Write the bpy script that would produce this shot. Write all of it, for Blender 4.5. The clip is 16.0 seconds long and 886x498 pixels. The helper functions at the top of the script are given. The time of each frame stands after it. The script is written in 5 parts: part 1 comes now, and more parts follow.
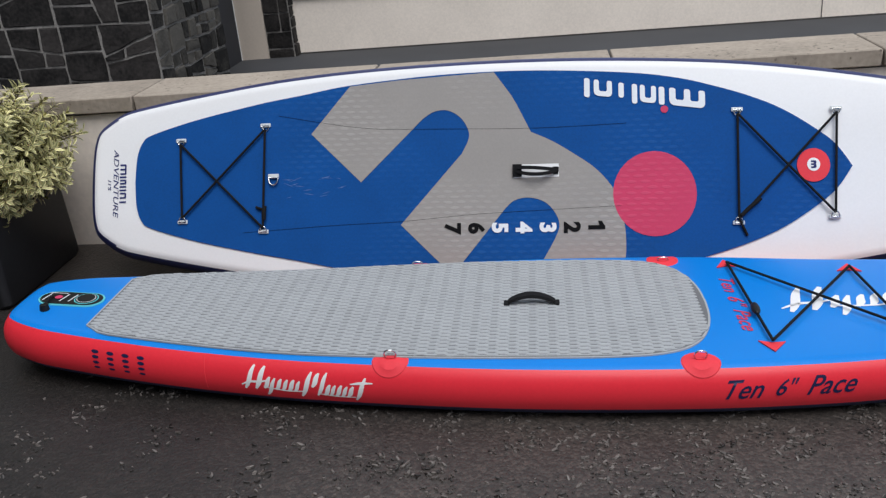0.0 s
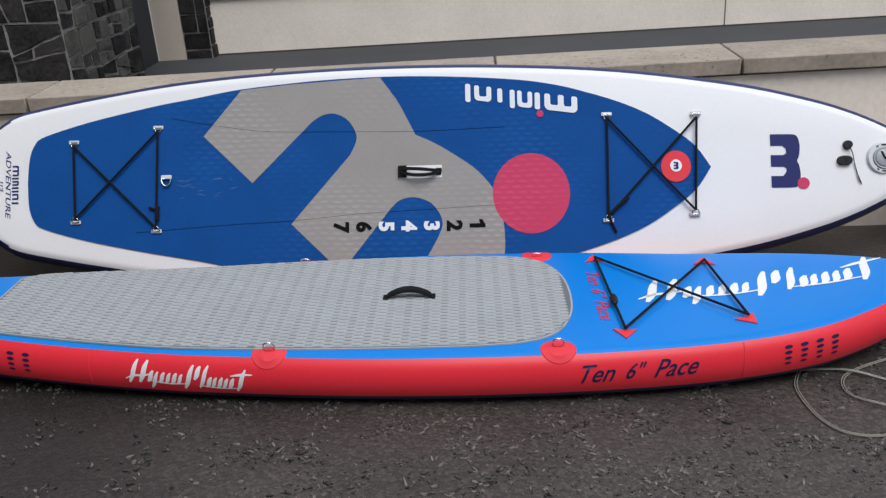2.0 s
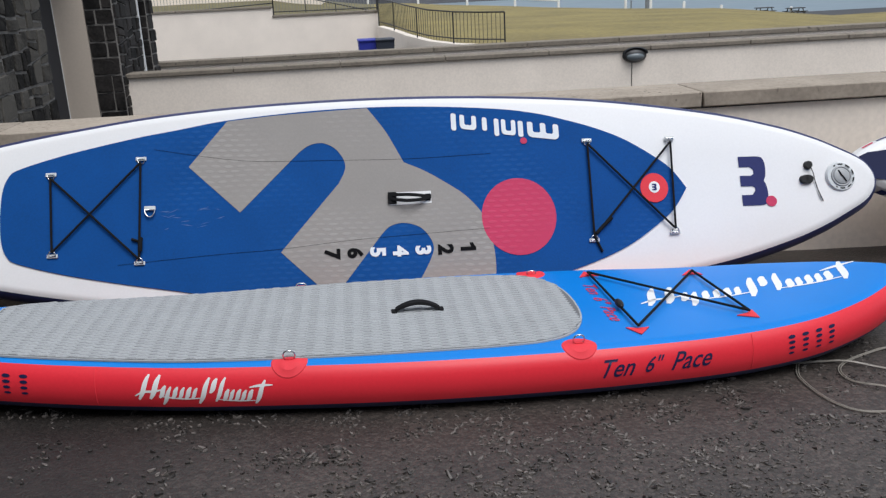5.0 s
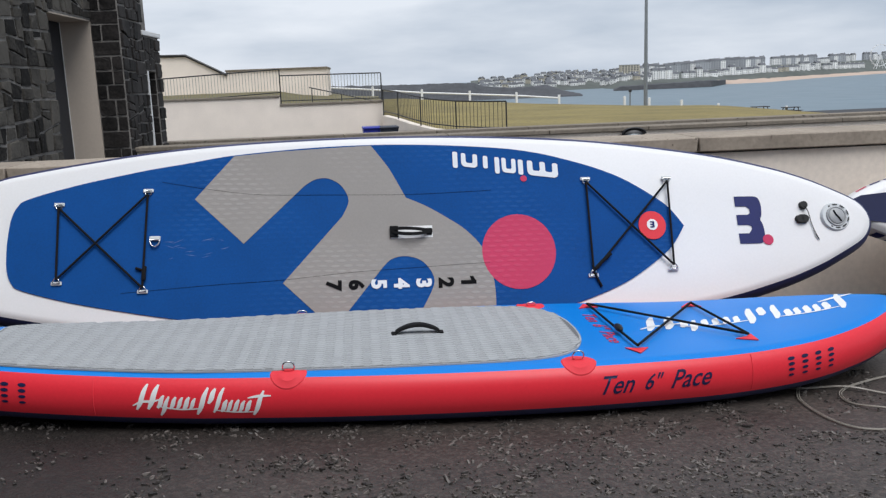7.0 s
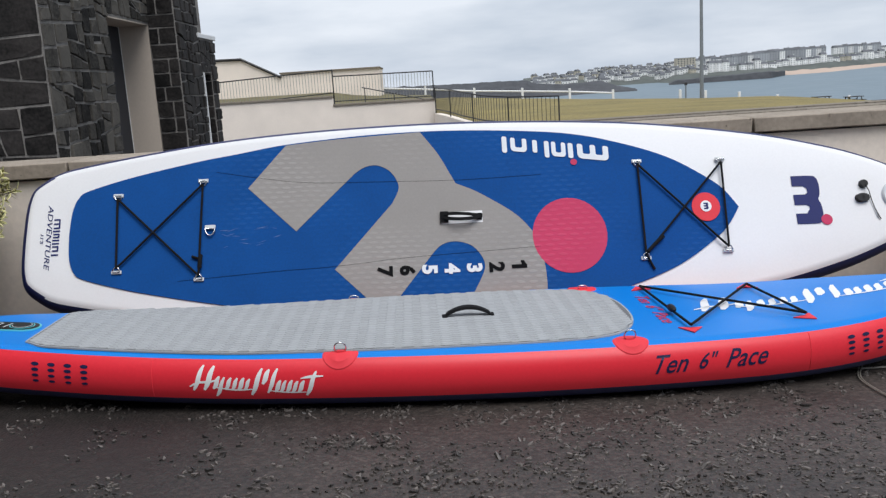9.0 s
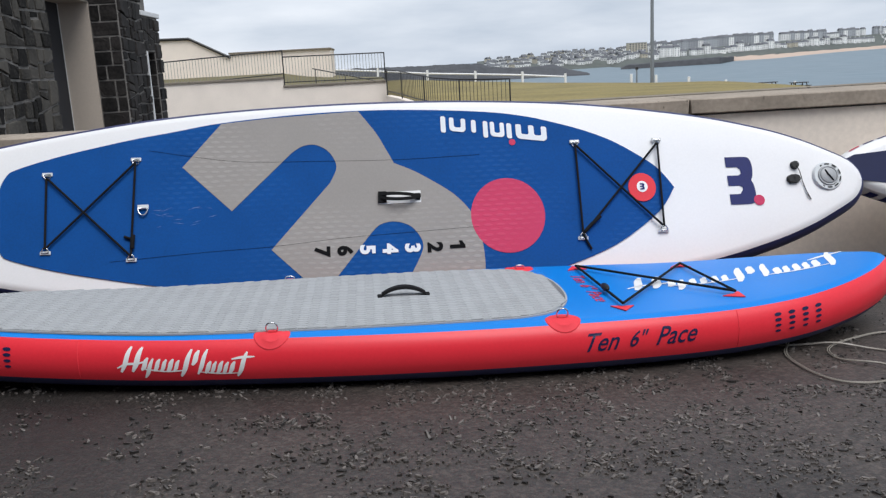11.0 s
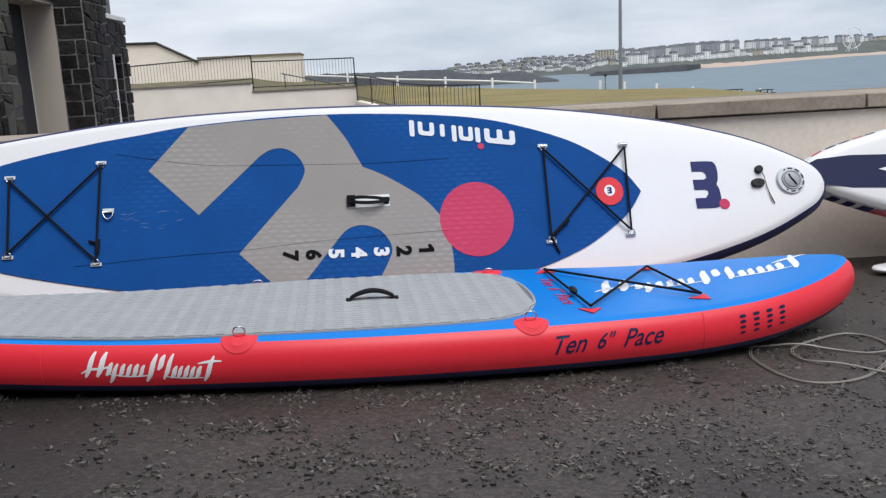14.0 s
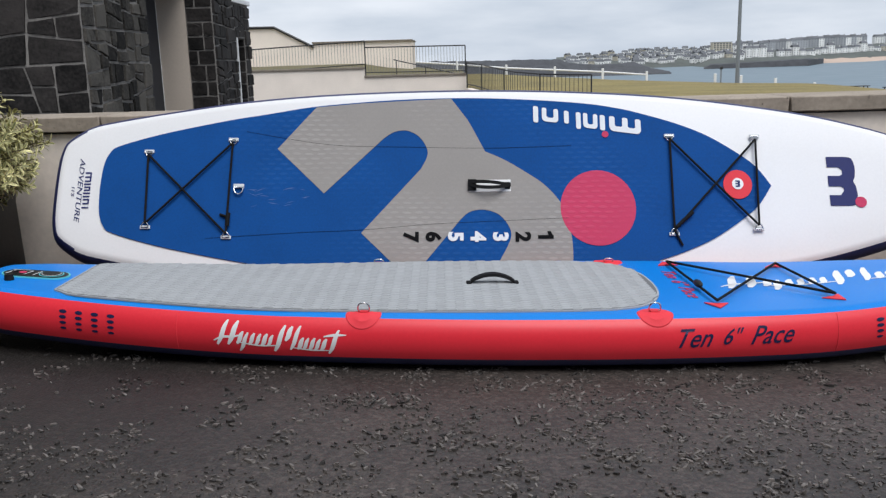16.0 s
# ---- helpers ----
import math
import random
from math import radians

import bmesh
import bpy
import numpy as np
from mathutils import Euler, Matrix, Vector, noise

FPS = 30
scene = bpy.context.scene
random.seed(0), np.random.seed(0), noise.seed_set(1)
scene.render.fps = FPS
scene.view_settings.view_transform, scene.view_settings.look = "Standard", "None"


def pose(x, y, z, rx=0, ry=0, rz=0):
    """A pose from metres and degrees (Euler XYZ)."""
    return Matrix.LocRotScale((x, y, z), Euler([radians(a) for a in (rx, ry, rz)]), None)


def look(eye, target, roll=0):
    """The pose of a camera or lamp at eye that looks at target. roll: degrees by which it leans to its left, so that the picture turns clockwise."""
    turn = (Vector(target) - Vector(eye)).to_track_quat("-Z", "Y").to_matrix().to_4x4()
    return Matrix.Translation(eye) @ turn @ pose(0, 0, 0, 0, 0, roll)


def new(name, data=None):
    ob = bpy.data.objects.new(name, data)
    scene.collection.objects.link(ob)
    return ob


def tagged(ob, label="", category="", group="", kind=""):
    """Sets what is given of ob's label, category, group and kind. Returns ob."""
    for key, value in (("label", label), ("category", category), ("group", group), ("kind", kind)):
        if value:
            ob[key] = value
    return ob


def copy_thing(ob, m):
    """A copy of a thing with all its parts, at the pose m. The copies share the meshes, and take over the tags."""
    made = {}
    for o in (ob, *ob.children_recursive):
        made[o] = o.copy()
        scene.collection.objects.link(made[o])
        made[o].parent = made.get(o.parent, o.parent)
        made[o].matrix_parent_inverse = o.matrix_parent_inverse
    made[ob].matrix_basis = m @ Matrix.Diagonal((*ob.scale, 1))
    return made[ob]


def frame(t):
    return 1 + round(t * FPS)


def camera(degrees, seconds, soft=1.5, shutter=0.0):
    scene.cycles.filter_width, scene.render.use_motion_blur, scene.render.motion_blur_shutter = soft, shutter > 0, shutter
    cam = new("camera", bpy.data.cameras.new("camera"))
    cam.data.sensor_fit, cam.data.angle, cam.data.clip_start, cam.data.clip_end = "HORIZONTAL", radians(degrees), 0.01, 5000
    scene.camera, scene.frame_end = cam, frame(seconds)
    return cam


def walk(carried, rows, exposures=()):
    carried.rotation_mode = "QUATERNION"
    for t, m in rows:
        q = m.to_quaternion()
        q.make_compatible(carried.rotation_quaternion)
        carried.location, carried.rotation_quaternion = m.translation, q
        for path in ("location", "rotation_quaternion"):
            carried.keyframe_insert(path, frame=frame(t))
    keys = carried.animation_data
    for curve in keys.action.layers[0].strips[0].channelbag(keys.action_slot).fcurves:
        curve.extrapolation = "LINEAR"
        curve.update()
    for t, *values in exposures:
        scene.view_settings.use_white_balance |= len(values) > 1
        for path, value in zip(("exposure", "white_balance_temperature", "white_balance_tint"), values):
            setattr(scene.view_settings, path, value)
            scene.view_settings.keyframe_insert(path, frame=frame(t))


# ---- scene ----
cam = camera(53.8, 16.0, soft=1.3)
PATH = [
    (0, (0.345, 0.162, 1.347), (0.108, 1.988, 0.567), -3.8),
    (0.5, (0.48, 0.049, 1.385), (0.262, 1.877, 0.602), -3.5),
    (1, (0.521, 0.029, 1.402), (0.376, 1.869, 0.63), -3.4),
    (1.5, (0.534, 0.044, 1.388), (0.46, 1.886, 0.612), -2.3),
    (2, (0.527, 0.04, 1.381), (0.439, 1.878, 0.596), -2.4),
    (2.5, (0.486, 0.023, 1.376), (0.356, 1.869, 0.619), -2.2),
    (3, (0.436, 0.003, 1.352), (0.265, 1.879, 0.679), -2.5),
    (3.5, (0.388, -0.015, 1.311), (0.226, 1.894, 0.74), -3.0),
    (4, (0.272, -0.027, 1.255), (0.244, 1.875, 0.637), -2.0),
    (4.5, (0.177, -0.034, 1.224), (0.283, 1.863, 0.599), -1.7),
    (5, (0.166, -0.073, 1.155), (0.325, 1.833, 0.57), -1.4),
    (5.2, (0.15, -0.092, 1.086), (0.334, 1.823, 0.542), -0.5),
    (7.3, (0.16, -0.16, 0.915), (0.317, 1.802, 0.559), -1.0),
    (7.5, (0.184, -0.161, 0.895), (0.323, 1.804, 0.55), -1.5),
    (8, (0.175, -0.171, 0.895), (0.257, 1.796, 0.542), -2.0),
    (8.2, (0.169, -0.169, 0.896), (0.207, 1.799, 0.538), -2.3),
    (10.3, (0.207, -0.182, 0.888), (0.27, 1.776, 0.486), -1.6),
    (10.5, (0.219, -0.179, 0.886), (0.309, 1.777, 0.479), -1.8),
    (11, (0.229, -0.168, 0.88), (0.372, 1.783, 0.463), -1.7),
    (11.5, (0.231, -0.173, 0.878), (0.415, 1.777, 0.471), -1.2),
    (12, (0.231, -0.18, 0.881), (0.447, 1.768, 0.483), -1.0),
    (12.5, (0.235, -0.17, 0.878), (0.462, 1.776, 0.48), -1.1),
    (13, (0.238, -0.165, 0.873), (0.466, 1.782, 0.475), -1.4),
    (13.5, (0.238, -0.164, 0.868), (0.462, 1.783, 0.469), -1.3),
    (14, (0.234, -0.171, 0.873), (0.445, 1.776, 0.467), -1.4),
    (14.5, (0.219, -0.171, 0.87), (0.392, 1.778, 0.457), -1.2),
    (15, (0.2, -0.174, 0.867), (0.331, 1.779, 0.452), -0.5),
    (15.5, (0.178, -0.177, 0.863), (0.238, 1.777, 0.443), -0.1),
    (16, (0.166, -0.174, 0.86), (0.147, 1.78, 0.433), -0.3),
]
LEVEL = pose(0, 0, 0, 0, 1.35, 0)
walk(cam, [(t, LEVEL @ look(eye, target, roll)) for t, eye, target, roll in PATH],
     [(0, -0.03), (0.7, 0.03), (1.1, 0.05), (1.6, -0.03), (2.0, -0.05), (2.5, -0.01), (3, 0.05), (4, 0.01), (5, 0.01), (7.5, -0.03), (10.5, 0.07), (13.5, 0.06), (16, 0.03)])

# the fore ground falls a little to the right; LEVEL carries its frame into the upright world
# ---- world, sun ----
world = bpy.data.worlds.new("world")
scene.world = world
world.use_nodes = True
wn, wl = world.node_tree.nodes, world.node_tree.links
wn.clear()
w_out = wn.new("ShaderNodeOutputWorld")
w_bg = wn.new("ShaderNodeBackground")
w_sky = wn.new("ShaderNodeTexSky")
w_sky.sky_type = "NISHITA"
w_sky.sun_disc = False
w_sky.sun_elevation, w_sky.sun_rotation = radians(63), radians(151)
w_sky.dust_density = 3.0
w_mix = wn.new("ShaderNodeMix")
w_mix.data_type = "RGBA"
w_mix.inputs[0].default_value = 0.93
w_co = wn.new("ShaderNodeTexCoord")
w_map = wn.new("ShaderNodeMapping")
w_map.inputs["Scale"].default_value = (1.6, 1.6, 7.0)
w_noise = wn.new("ShaderNodeTexNoise")
w_noise.inputs["Scale"].default_value = 2.2
w_noise.inputs["Detail"].default_value = 6.0
w_ramp = wn.new("ShaderNodeValToRGB")
w_ramp.color_ramp.elements[0].position, w_ramp.color_ramp.elements[0].color = 0.34, (5.2, 6.0, 7.15, 1)
w_ramp.color_ramp.elements[1].position, w_ramp.color_ramp.elements[1].color = 0.64, (8.4, 8.95, 9.8, 1)
wl.new(w_co.outputs["Generated"], w_map.inputs["Vector"])
wl.new(w_map.outputs["Vector"], w_noise.inputs["Vector"])
# the cloud is thinner over the open sea than over the town
w_xyz = wn.new("ShaderNodeSeparateXYZ")
w_thin = wn.new("ShaderNodeMath")
w_thin.operation = "MULTIPLY_ADD"
w_thin.inputs[1].default_value = -0.32
wl.new(w_co.outputs["Generated"], w_xyz.inputs[0])
wl.new(w_xyz.outputs[0], w_thin.inputs[0])
wl.new(w_noise.outputs["Fac"], w_thin.inputs[2])
wl.new(w_thin.outputs[0], w_ramp.inputs["Fac"])
wl.new(w_sky.outputs["Color"], w_mix.inputs[6])
wl.new(w_ramp.outputs["Color"], w_mix.inputs[7])
wl.new(w_mix.outputs[2], w_bg.inputs["Color"])
w_bg.inputs["Strength"].default_value = 0.1
wl.new(w_bg.outputs["Background"], w_out.inputs["Surface"])

sun = new("sun", bpy.data.lights.new("sun", "SUN"))
sun.data.energy, sun.data.angle, sun.data.color = 2.6, radians(40), (0.98, 0.985, 1.0)
sun.matrix_world = look((5, -6, 20), (0, 3, 0))


# ---- materials ----
def material(name, base, rough=0.6, metal=0.0, vary=0.12, scale=6.0, fine=60.0, bump=0.0, bump_scale=None, tint=None, coat=0.0, spec=0.5, island=0.0, rnd=0.0):
    """Base colour broken up at two scales, with a fine relief."""
    m = bpy.data.materials.new(name)
    m.use_nodes = True
    n, l = m.node_tree.nodes, m.node_tree.links
    b = n["Principled BSDF"]
    b.inputs["Metallic"].default_value = metal
    b.inputs["Coat Weight"].default_value = coat
    b.inputs["Specular IOR Level"].default_value = spec
    co = n.new("ShaderNodeTexCoord")
    big, small = n.new("ShaderNodeTexNoise"), n.new("ShaderNodeTexNoise")
    for t, s, d in ((big, scale, 5), (small, fine, 4)):
        t.inputs["Scale"].default_value, t.inputs["Detail"].default_value = s, d
        l.new(co.outputs["Object"], t.inputs["Vector"])
    add = n.new("ShaderNodeMath")
    add.operation = "ADD"
    l.new(big.outputs["Fac"], add.inputs[0])
    l.new(small.outputs["Fac"], add.inputs[1])
    fac = add.outputs[0]
    if rnd or island:
        src = n.new("ShaderNodeObjectInfo").outputs["Random"] if rnd else n.new("ShaderNodeNewGeometry").outputs["Random Per Island"]
        mul = n.new("ShaderNodeMath")
        mul.operation = "MULTIPLY_ADD"
        mul.inputs[1].default_value, mul.inputs[2].default_value = 2 * (rnd or island), -(rnd or island)
        l.new(src, mul.inputs[0])
        more = n.new("ShaderNodeMath")
        more.operation = "ADD"
        l.new(fac, more.inputs[0])
        l.new(mul.outputs[0], more.inputs[1])
        fac = more.outputs[0]
    rng = n.new("ShaderNodeMapRange")
    rng.inputs["From Min"].default_value, rng.inputs["From Max"].default_value = 0.6, 1.4
    l.new(fac, rng.inputs["Value"])
    mix = n.new("ShaderNodeMix")
    mix.data_type = "RGBA"
    dark = [c * (1 - vary) for c in base]
    lite = [min(1, c * (1 + vary)) for c in (tint or base)]
    mix.inputs[6].default_value, mix.inputs[7].default_value = (*dark, 1), (*lite, 1)
    l.new(rng.outputs[0], mix.inputs[0])
    l.new(mix.outputs[2], b.inputs["Base Color"])
    rr = n.new("ShaderNodeMapRange")
    rr.inputs["To Min"].default_value, rr.inputs["To Max"].default_value = max(0.03, rough - 0.08), min(1, rough + 0.08)
    l.new(small.outputs["Fac"], rr.inputs["Value"])
    l.new(rr.outputs[0], b.inputs["Roughness"])
    if bump:
        t = n.new("ShaderNodeTexNoise")
        t.inputs["Scale"].default_value, t.inputs["Detail"].default_value = bump_scale or fine, 5
        l.new(co.outputs["Object"], t.inputs["Vector"])
        bp = n.new("ShaderNodeBump")
        bp.inputs["Strength"].default_value, bp.inputs["Distance"].default_value = min(1, bump * 40), bump
        l.new(t.outputs["Fac"], bp.inputs["Height"])
        l.new(bp.outputs["Normal"], b.inputs["Normal"])
    return m


M = dict(
    white_pvc=material("white_pvc", (0.772, 0.764, 0.766), 0.42, vary=0.035, scale=3, fine=120, bump=0.0004),
    navy_pvc=material("navy_pvc", (0.018, 0.023, 0.095), 0.45, vary=0.12, scale=4, fine=90, bump=0.0004),
    blue_eva=material("blue_eva", (0.003, 0.066, 0.26), 0.75, vary=0.16, scale=5, fine=140, bump=0.0008, spec=0.15),
    grey_eva=material("grey_eva", (0.30, 0.28, 0.265), 0.8, vary=0.07, scale=4, fine=140, bump=0.0008, spec=0.3),
    pink_eva=material("pink_eva", (0.55, 0.045, 0.115), 0.75, vary=0.07, scale=5, fine=140, bump=0.0006, spec=0.3),
    white_eva=material("white_eva", (0.75, 0.77, 0.8), 0.7, vary=0.05, bump=0.0005),
    black_eva=material("black_eva", (0.006, 0.006, 0.007), 0.8, vary=0.2, spec=0.1),
    black_web=material("black_web", (0.008, 0.008, 0.009), 0.85, vary=0.3, scale=30, fine=300, bump=0.001, spec=0.2),
    steel=material("steel", (0.72, 0.72, 0.72), 0.22, metal=1.0, vary=0.05),
    red_pvc=material("red_pvc", (0.76, 0.030, 0.047), 0.36, vary=0.05, scale=3, fine=120, bump=0.0004, spec=0.35),
    red_patch=material("red_patch", (0.76, 0.048, 0.065), 0.6, vary=0.06, scale=9, fine=150, bump=0.0005, spec=0.2),
    sky_pvc=material("sky_pvc", (0.0, 0.195, 0.63), 0.40, vary=0.05, scale=3, fine=120, bump=0.0004, spec=0.3),
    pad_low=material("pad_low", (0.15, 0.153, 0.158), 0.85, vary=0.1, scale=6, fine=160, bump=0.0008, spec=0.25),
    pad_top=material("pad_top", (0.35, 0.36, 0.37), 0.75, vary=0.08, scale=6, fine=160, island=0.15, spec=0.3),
    white_ink=material("white_ink", (0.8, 0.8, 0.8), 0.4, vary=0.03),
    navy_dark=material("navy_dark", (0.011, 0.015, 0.058), 0.5, vary=0.1, spec=0.25),
    navy_ink=material("navy_ink", (0.018, 0.024, 0.12), 0.5, vary=0.1, spec=0.2),
    red_ink=material("red_ink", (0.55, 0.03, 0.08), 0.4, vary=0.1),
    black_plastic=material("black_plastic", (0.01, 0.01, 0.011), 0.42, vary=0.2, spec=0.25),
    grey_plastic=material("grey_plastic", (0.33, 0.34, 0.35), 0.4, vary=0.1),
    pale_plastic=material("pale_plastic", (0.58, 0.6, 0.61), 0.4, vary=0.08),
    aqua_ink=material("aqua_ink", (0.12, 0.55, 0.58), 0.4, vary=0.08),
    render_wall=material("render_wall", (0.85, 0.755, 0.66), 0.9, vary=0.10, scale=1.7, fine=45, bump=0.0015, bump_scale=180, spec=0.2),
    # render_wall darkened: the doorway's shade is put into the colour
    jamb_shaded=material("jamb_shaded", (0.54, 0.46, 0.385), 0.9, vary=0.06, scale=1.5, fine=50, bump=0.001, spec=0.2),
    coping=material("coping", (0.33, 0.278, 0.225), 0.88, vary=0.26, scale=5, fine=55, bump=0.004, bump_scale=70, spec=0.25, rnd=0.12),
    asphalt=material("asphalt", (0.031, 0.0248, 0.0218), 0.56, vary=0.32, scale=2.6, fine=80, bump=0.004, bump_scale=110, spec=0.62, tint=(0.050, 0.0395, 0.0335)),
    asphalt_yard=material("asphalt_yard", (0.042, 0.042, 0.045), 0.85, vary=0.3, scale=0.9, fine=70, bump=0.004),
    stone=material("stone", (0.0105, 0.0095, 0.009), 0.75, vary=0.5, scale=5, fine=40, bump=0.012, bump_scale=24, tint=(0.027, 0.0235, 0.022), rnd=0.28, spec=0.22),
    # paler, more varied copy of stone: grazing light on the side faces put into colour
    stone_side_lit=material("stone_side_lit", (0.020, 0.018, 0.0165), 0.85, vary=0.5, scale=6, fine=45, bump=0.012, bump_scale=24, tint=(0.066, 0.060, 0.052), rnd=0.5, spec=0.2),
    mortar=material("mortar", (0.21, 0.195, 0.18), 0.95, vary=0.55, scale=5, fine=60, bump=0.004),
    dark_metal=material("dark_metal", (0.02, 0.02, 0.022), 0.45, vary=0.2),
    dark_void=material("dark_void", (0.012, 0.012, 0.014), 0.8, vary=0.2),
    lawn=material("lawn", (0.185, 0.145, 0.055), 0.95, vary=0.35, scale=0.35, fine=6, bump=0.03, bump_scale=12, tint=(0.22, 0.175, 0.06)),
    grass=material("grass", (0.135, 0.115, 0.05), 0.9, vary=0.4, scale=0.5, fine=6),
    white_paint=material("white_paint", (0.75, 0.75, 0.74), 0.6, vary=0.08),
    sea=material("sea", (0.10, 0.15, 0.18), 0.35, vary=0.12, scale=0.01, fine=0.05, bump=0.15, bump_scale=0.15),
    chips=material("chips", (0.030, 0.0255, 0.0232), 0.5, vary=0.35, scale=30, fine=200, tint=(0.115, 0.100, 0.090), island=0.5, spec=0.5),
    mortar_dark=material("mortar_dark", (0.06, 0.055, 0.05), 0.95, vary=0.3),
    coping_far=material("coping_far", (0.215, 0.185, 0.15), 0.9, vary=0.3, scale=3, fine=30, spec=0.2),
    lamp_glass=material("lamp_glass", (0.12, 0.14, 0.15), 0.15, vary=0.1),
    dark_door=material("dark_door", (0.022, 0.023, 0.028), 0.7, vary=0.15),
    pot=material("pot", (0.014, 0.014, 0.016), 0.5, vary=0.25, scale=5, fine=80, bump=0.001),
    soil=material("soil", (0.03, 0.022, 0.016), 0.95, vary=0.4, bump=0.006),
    twig=material("twig", (0.09, 0.07, 0.04), 0.8, vary=0.3),
    bin_blue=material("bin_blue", (0.02, 0.03, 0.30), 0.5, vary=0.1),
    bin_dark=material("bin_dark", (0.025, 0.03, 0.045), 0.5, vary=0.1),
    rail_grey=material("rail_grey", (0.20, 0.195, 0.18), 0.55, vary=0.15),
    galvanised=material("galvanised", (0.22, 0.24, 0.26), 0.5, metal=0.4, vary=0.1),
    dark_wood=material("dark_wood", (0.04, 0.035, 0.03), 0.8, vary=0.3),
    # far shore colours part-greyed: distance haze is put into the paint
    far_land=material("far_land", (0.085, 0.095, 0.085), 0.95, vary=0.4, scale=0.012, fine=0.09),
    sand=material("sand", (0.46, 0.35, 0.28), 0.95, vary=0.1, scale=0.02, fine=0.2),
    rock=material("rock", (0.058, 0.06, 0.066), 0.95, vary=0.45, scale=0.02, fine=0.15),
    far_white=material("far_white", (0.80, 0.80, 0.78), 0.8, vary=0.12, rnd=0.6),
    far_grey=material("far_grey", (0.36, 0.375, 0.395), 0.8, vary=0.15, rnd=0.6),
    far_cream=material("far_cream", (0.50, 0.46, 0.37), 0.8, vary=0.08, rnd=0.6),
    far_glass=material("far_glass", (0.085, 0.095, 0.11), 0.3, vary=0.1),
    slate=material("slate", (0.105, 0.11, 0.12), 0.8, vary=0.2, rnd=0.4),
    scuff=material("scuff", (0.09, 0.17, 0.38), 0.8, vary=0.2),
    pale_hose=material("pale_hose", (0.27, 0.245, 0.21), 0.35, vary=0.15, scale=12),
    leaf=material("leaf", (0.40, 0.355, 0.13), 0.5, vary=0.25, scale=8, fine=60, tint=(0.74, 0.65, 0.34), island=0.5),
    leaf_middle=material("leaf_middle", (0.14, 0.15, 0.045), 0.5, vary=0.25, scale=8, fine=60, tint=(0.38, 0.37, 0.13), island=0.5),
)


def aggregate(m):
    """Coarse aggregate: small cells of uneven tone and height, worn to the stone in patches."""
    n, l = m.node_tree.nodes, m.node_tree.links
    b = n["Principled BSDF"]
    old = b.inputs["Base Color"].links[0].from_socket
    co = n.new("ShaderNodeTexCoord")
    cell = n.new("ShaderNodeTexVoronoi")
    cell.inputs["Scale"].default_value = 120
    cell.inputs["Randomness"].default_value = 1.0
    wide = n.new("ShaderNodeTexNoise")
    wide.inputs["Scale"].default_value, wide.inputs["Detail"].default_value = 1.1, 6
    for t in (cell, wide):
        l.new(co.outputs["Object"], t.inputs["Vector"])
    hue = n.new("ShaderNodeSeparateColor")
    l.new(cell.outputs["Color"], hue.inputs["Color"])
    tone = n.new("ShaderNodeMapRange")
    tone.inputs["From Min"].default_value, tone.inputs["From Max"].default_value = 0.35, 1.0
    tone.inputs["To Min"].default_value, tone.inputs["To Max"].default_value = 0.72, 1.55
    l.new(hue.outputs[0], tone.inputs["Value"])
    patch = n.new("ShaderNodeMapRange")
    patch.inputs["From Min"].default_value, patch.inputs["From Max"].default_value = 0.3, 0.7
    patch.inputs["To Min"].default_value, patch.inputs["To Max"].default_value = 0.86, 1.16
    l.new(wide.outputs["Fac"], patch.inputs["Value"])
    k = n.new("ShaderNodeMath")
    k.operation = "MULTIPLY"
    l.new(tone.outputs[0], k.inputs[0])
    l.new(patch.outputs[0], k.inputs[1])
    # shade on the planter's side, put into the colour as a dark uneven patch
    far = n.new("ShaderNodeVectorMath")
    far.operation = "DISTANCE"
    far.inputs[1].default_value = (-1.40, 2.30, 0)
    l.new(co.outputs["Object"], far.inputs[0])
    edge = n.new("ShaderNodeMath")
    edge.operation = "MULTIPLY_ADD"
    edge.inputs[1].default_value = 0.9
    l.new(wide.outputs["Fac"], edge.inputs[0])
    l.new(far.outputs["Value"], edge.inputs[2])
    shade = n.new("ShaderNodeMapRange")
    shade.interpolation_type = "SMOOTHSTEP"
    shade.inputs["From Min"].default_value, shade.inputs["From Max"].default_value = 1.0, 2.05
    shade.inputs["To Min"].default_value, shade.inputs["To Max"].default_value = 0.30, 1.0
    l.new(edge.outputs[0], shade.inputs["Value"])
    shaded = n.new("ShaderNodeMath")
    shaded.operation = "MULTIPLY"
    l.new(k.outputs[0], shaded.inputs[0])
    l.new(shade.outputs[0], shaded.inputs[1])
    k = shaded
    mul = n.new("ShaderNodeVectorMath")
    mul.operation = "SCALE"
    l.new(old, mul.inputs[0])
    l.new(k.outputs[0], mul.inputs["Scale"])
    l.new(mul.outputs[0], b.inputs["Base Color"])
    bp = n.new("ShaderNodeBump")
    bp.inputs["Strength"].default_value, bp.inputs["Distance"].default_value = 0.45, 0.004
    bp.invert = True
    l.new(cell.outputs["Distance"], bp.inputs["Height"])
    l.new(b.inputs["Normal"].links[0].from_socket, bp.inputs["Normal"])
    l.new(bp.outputs["Normal"], b.inputs["Normal"])


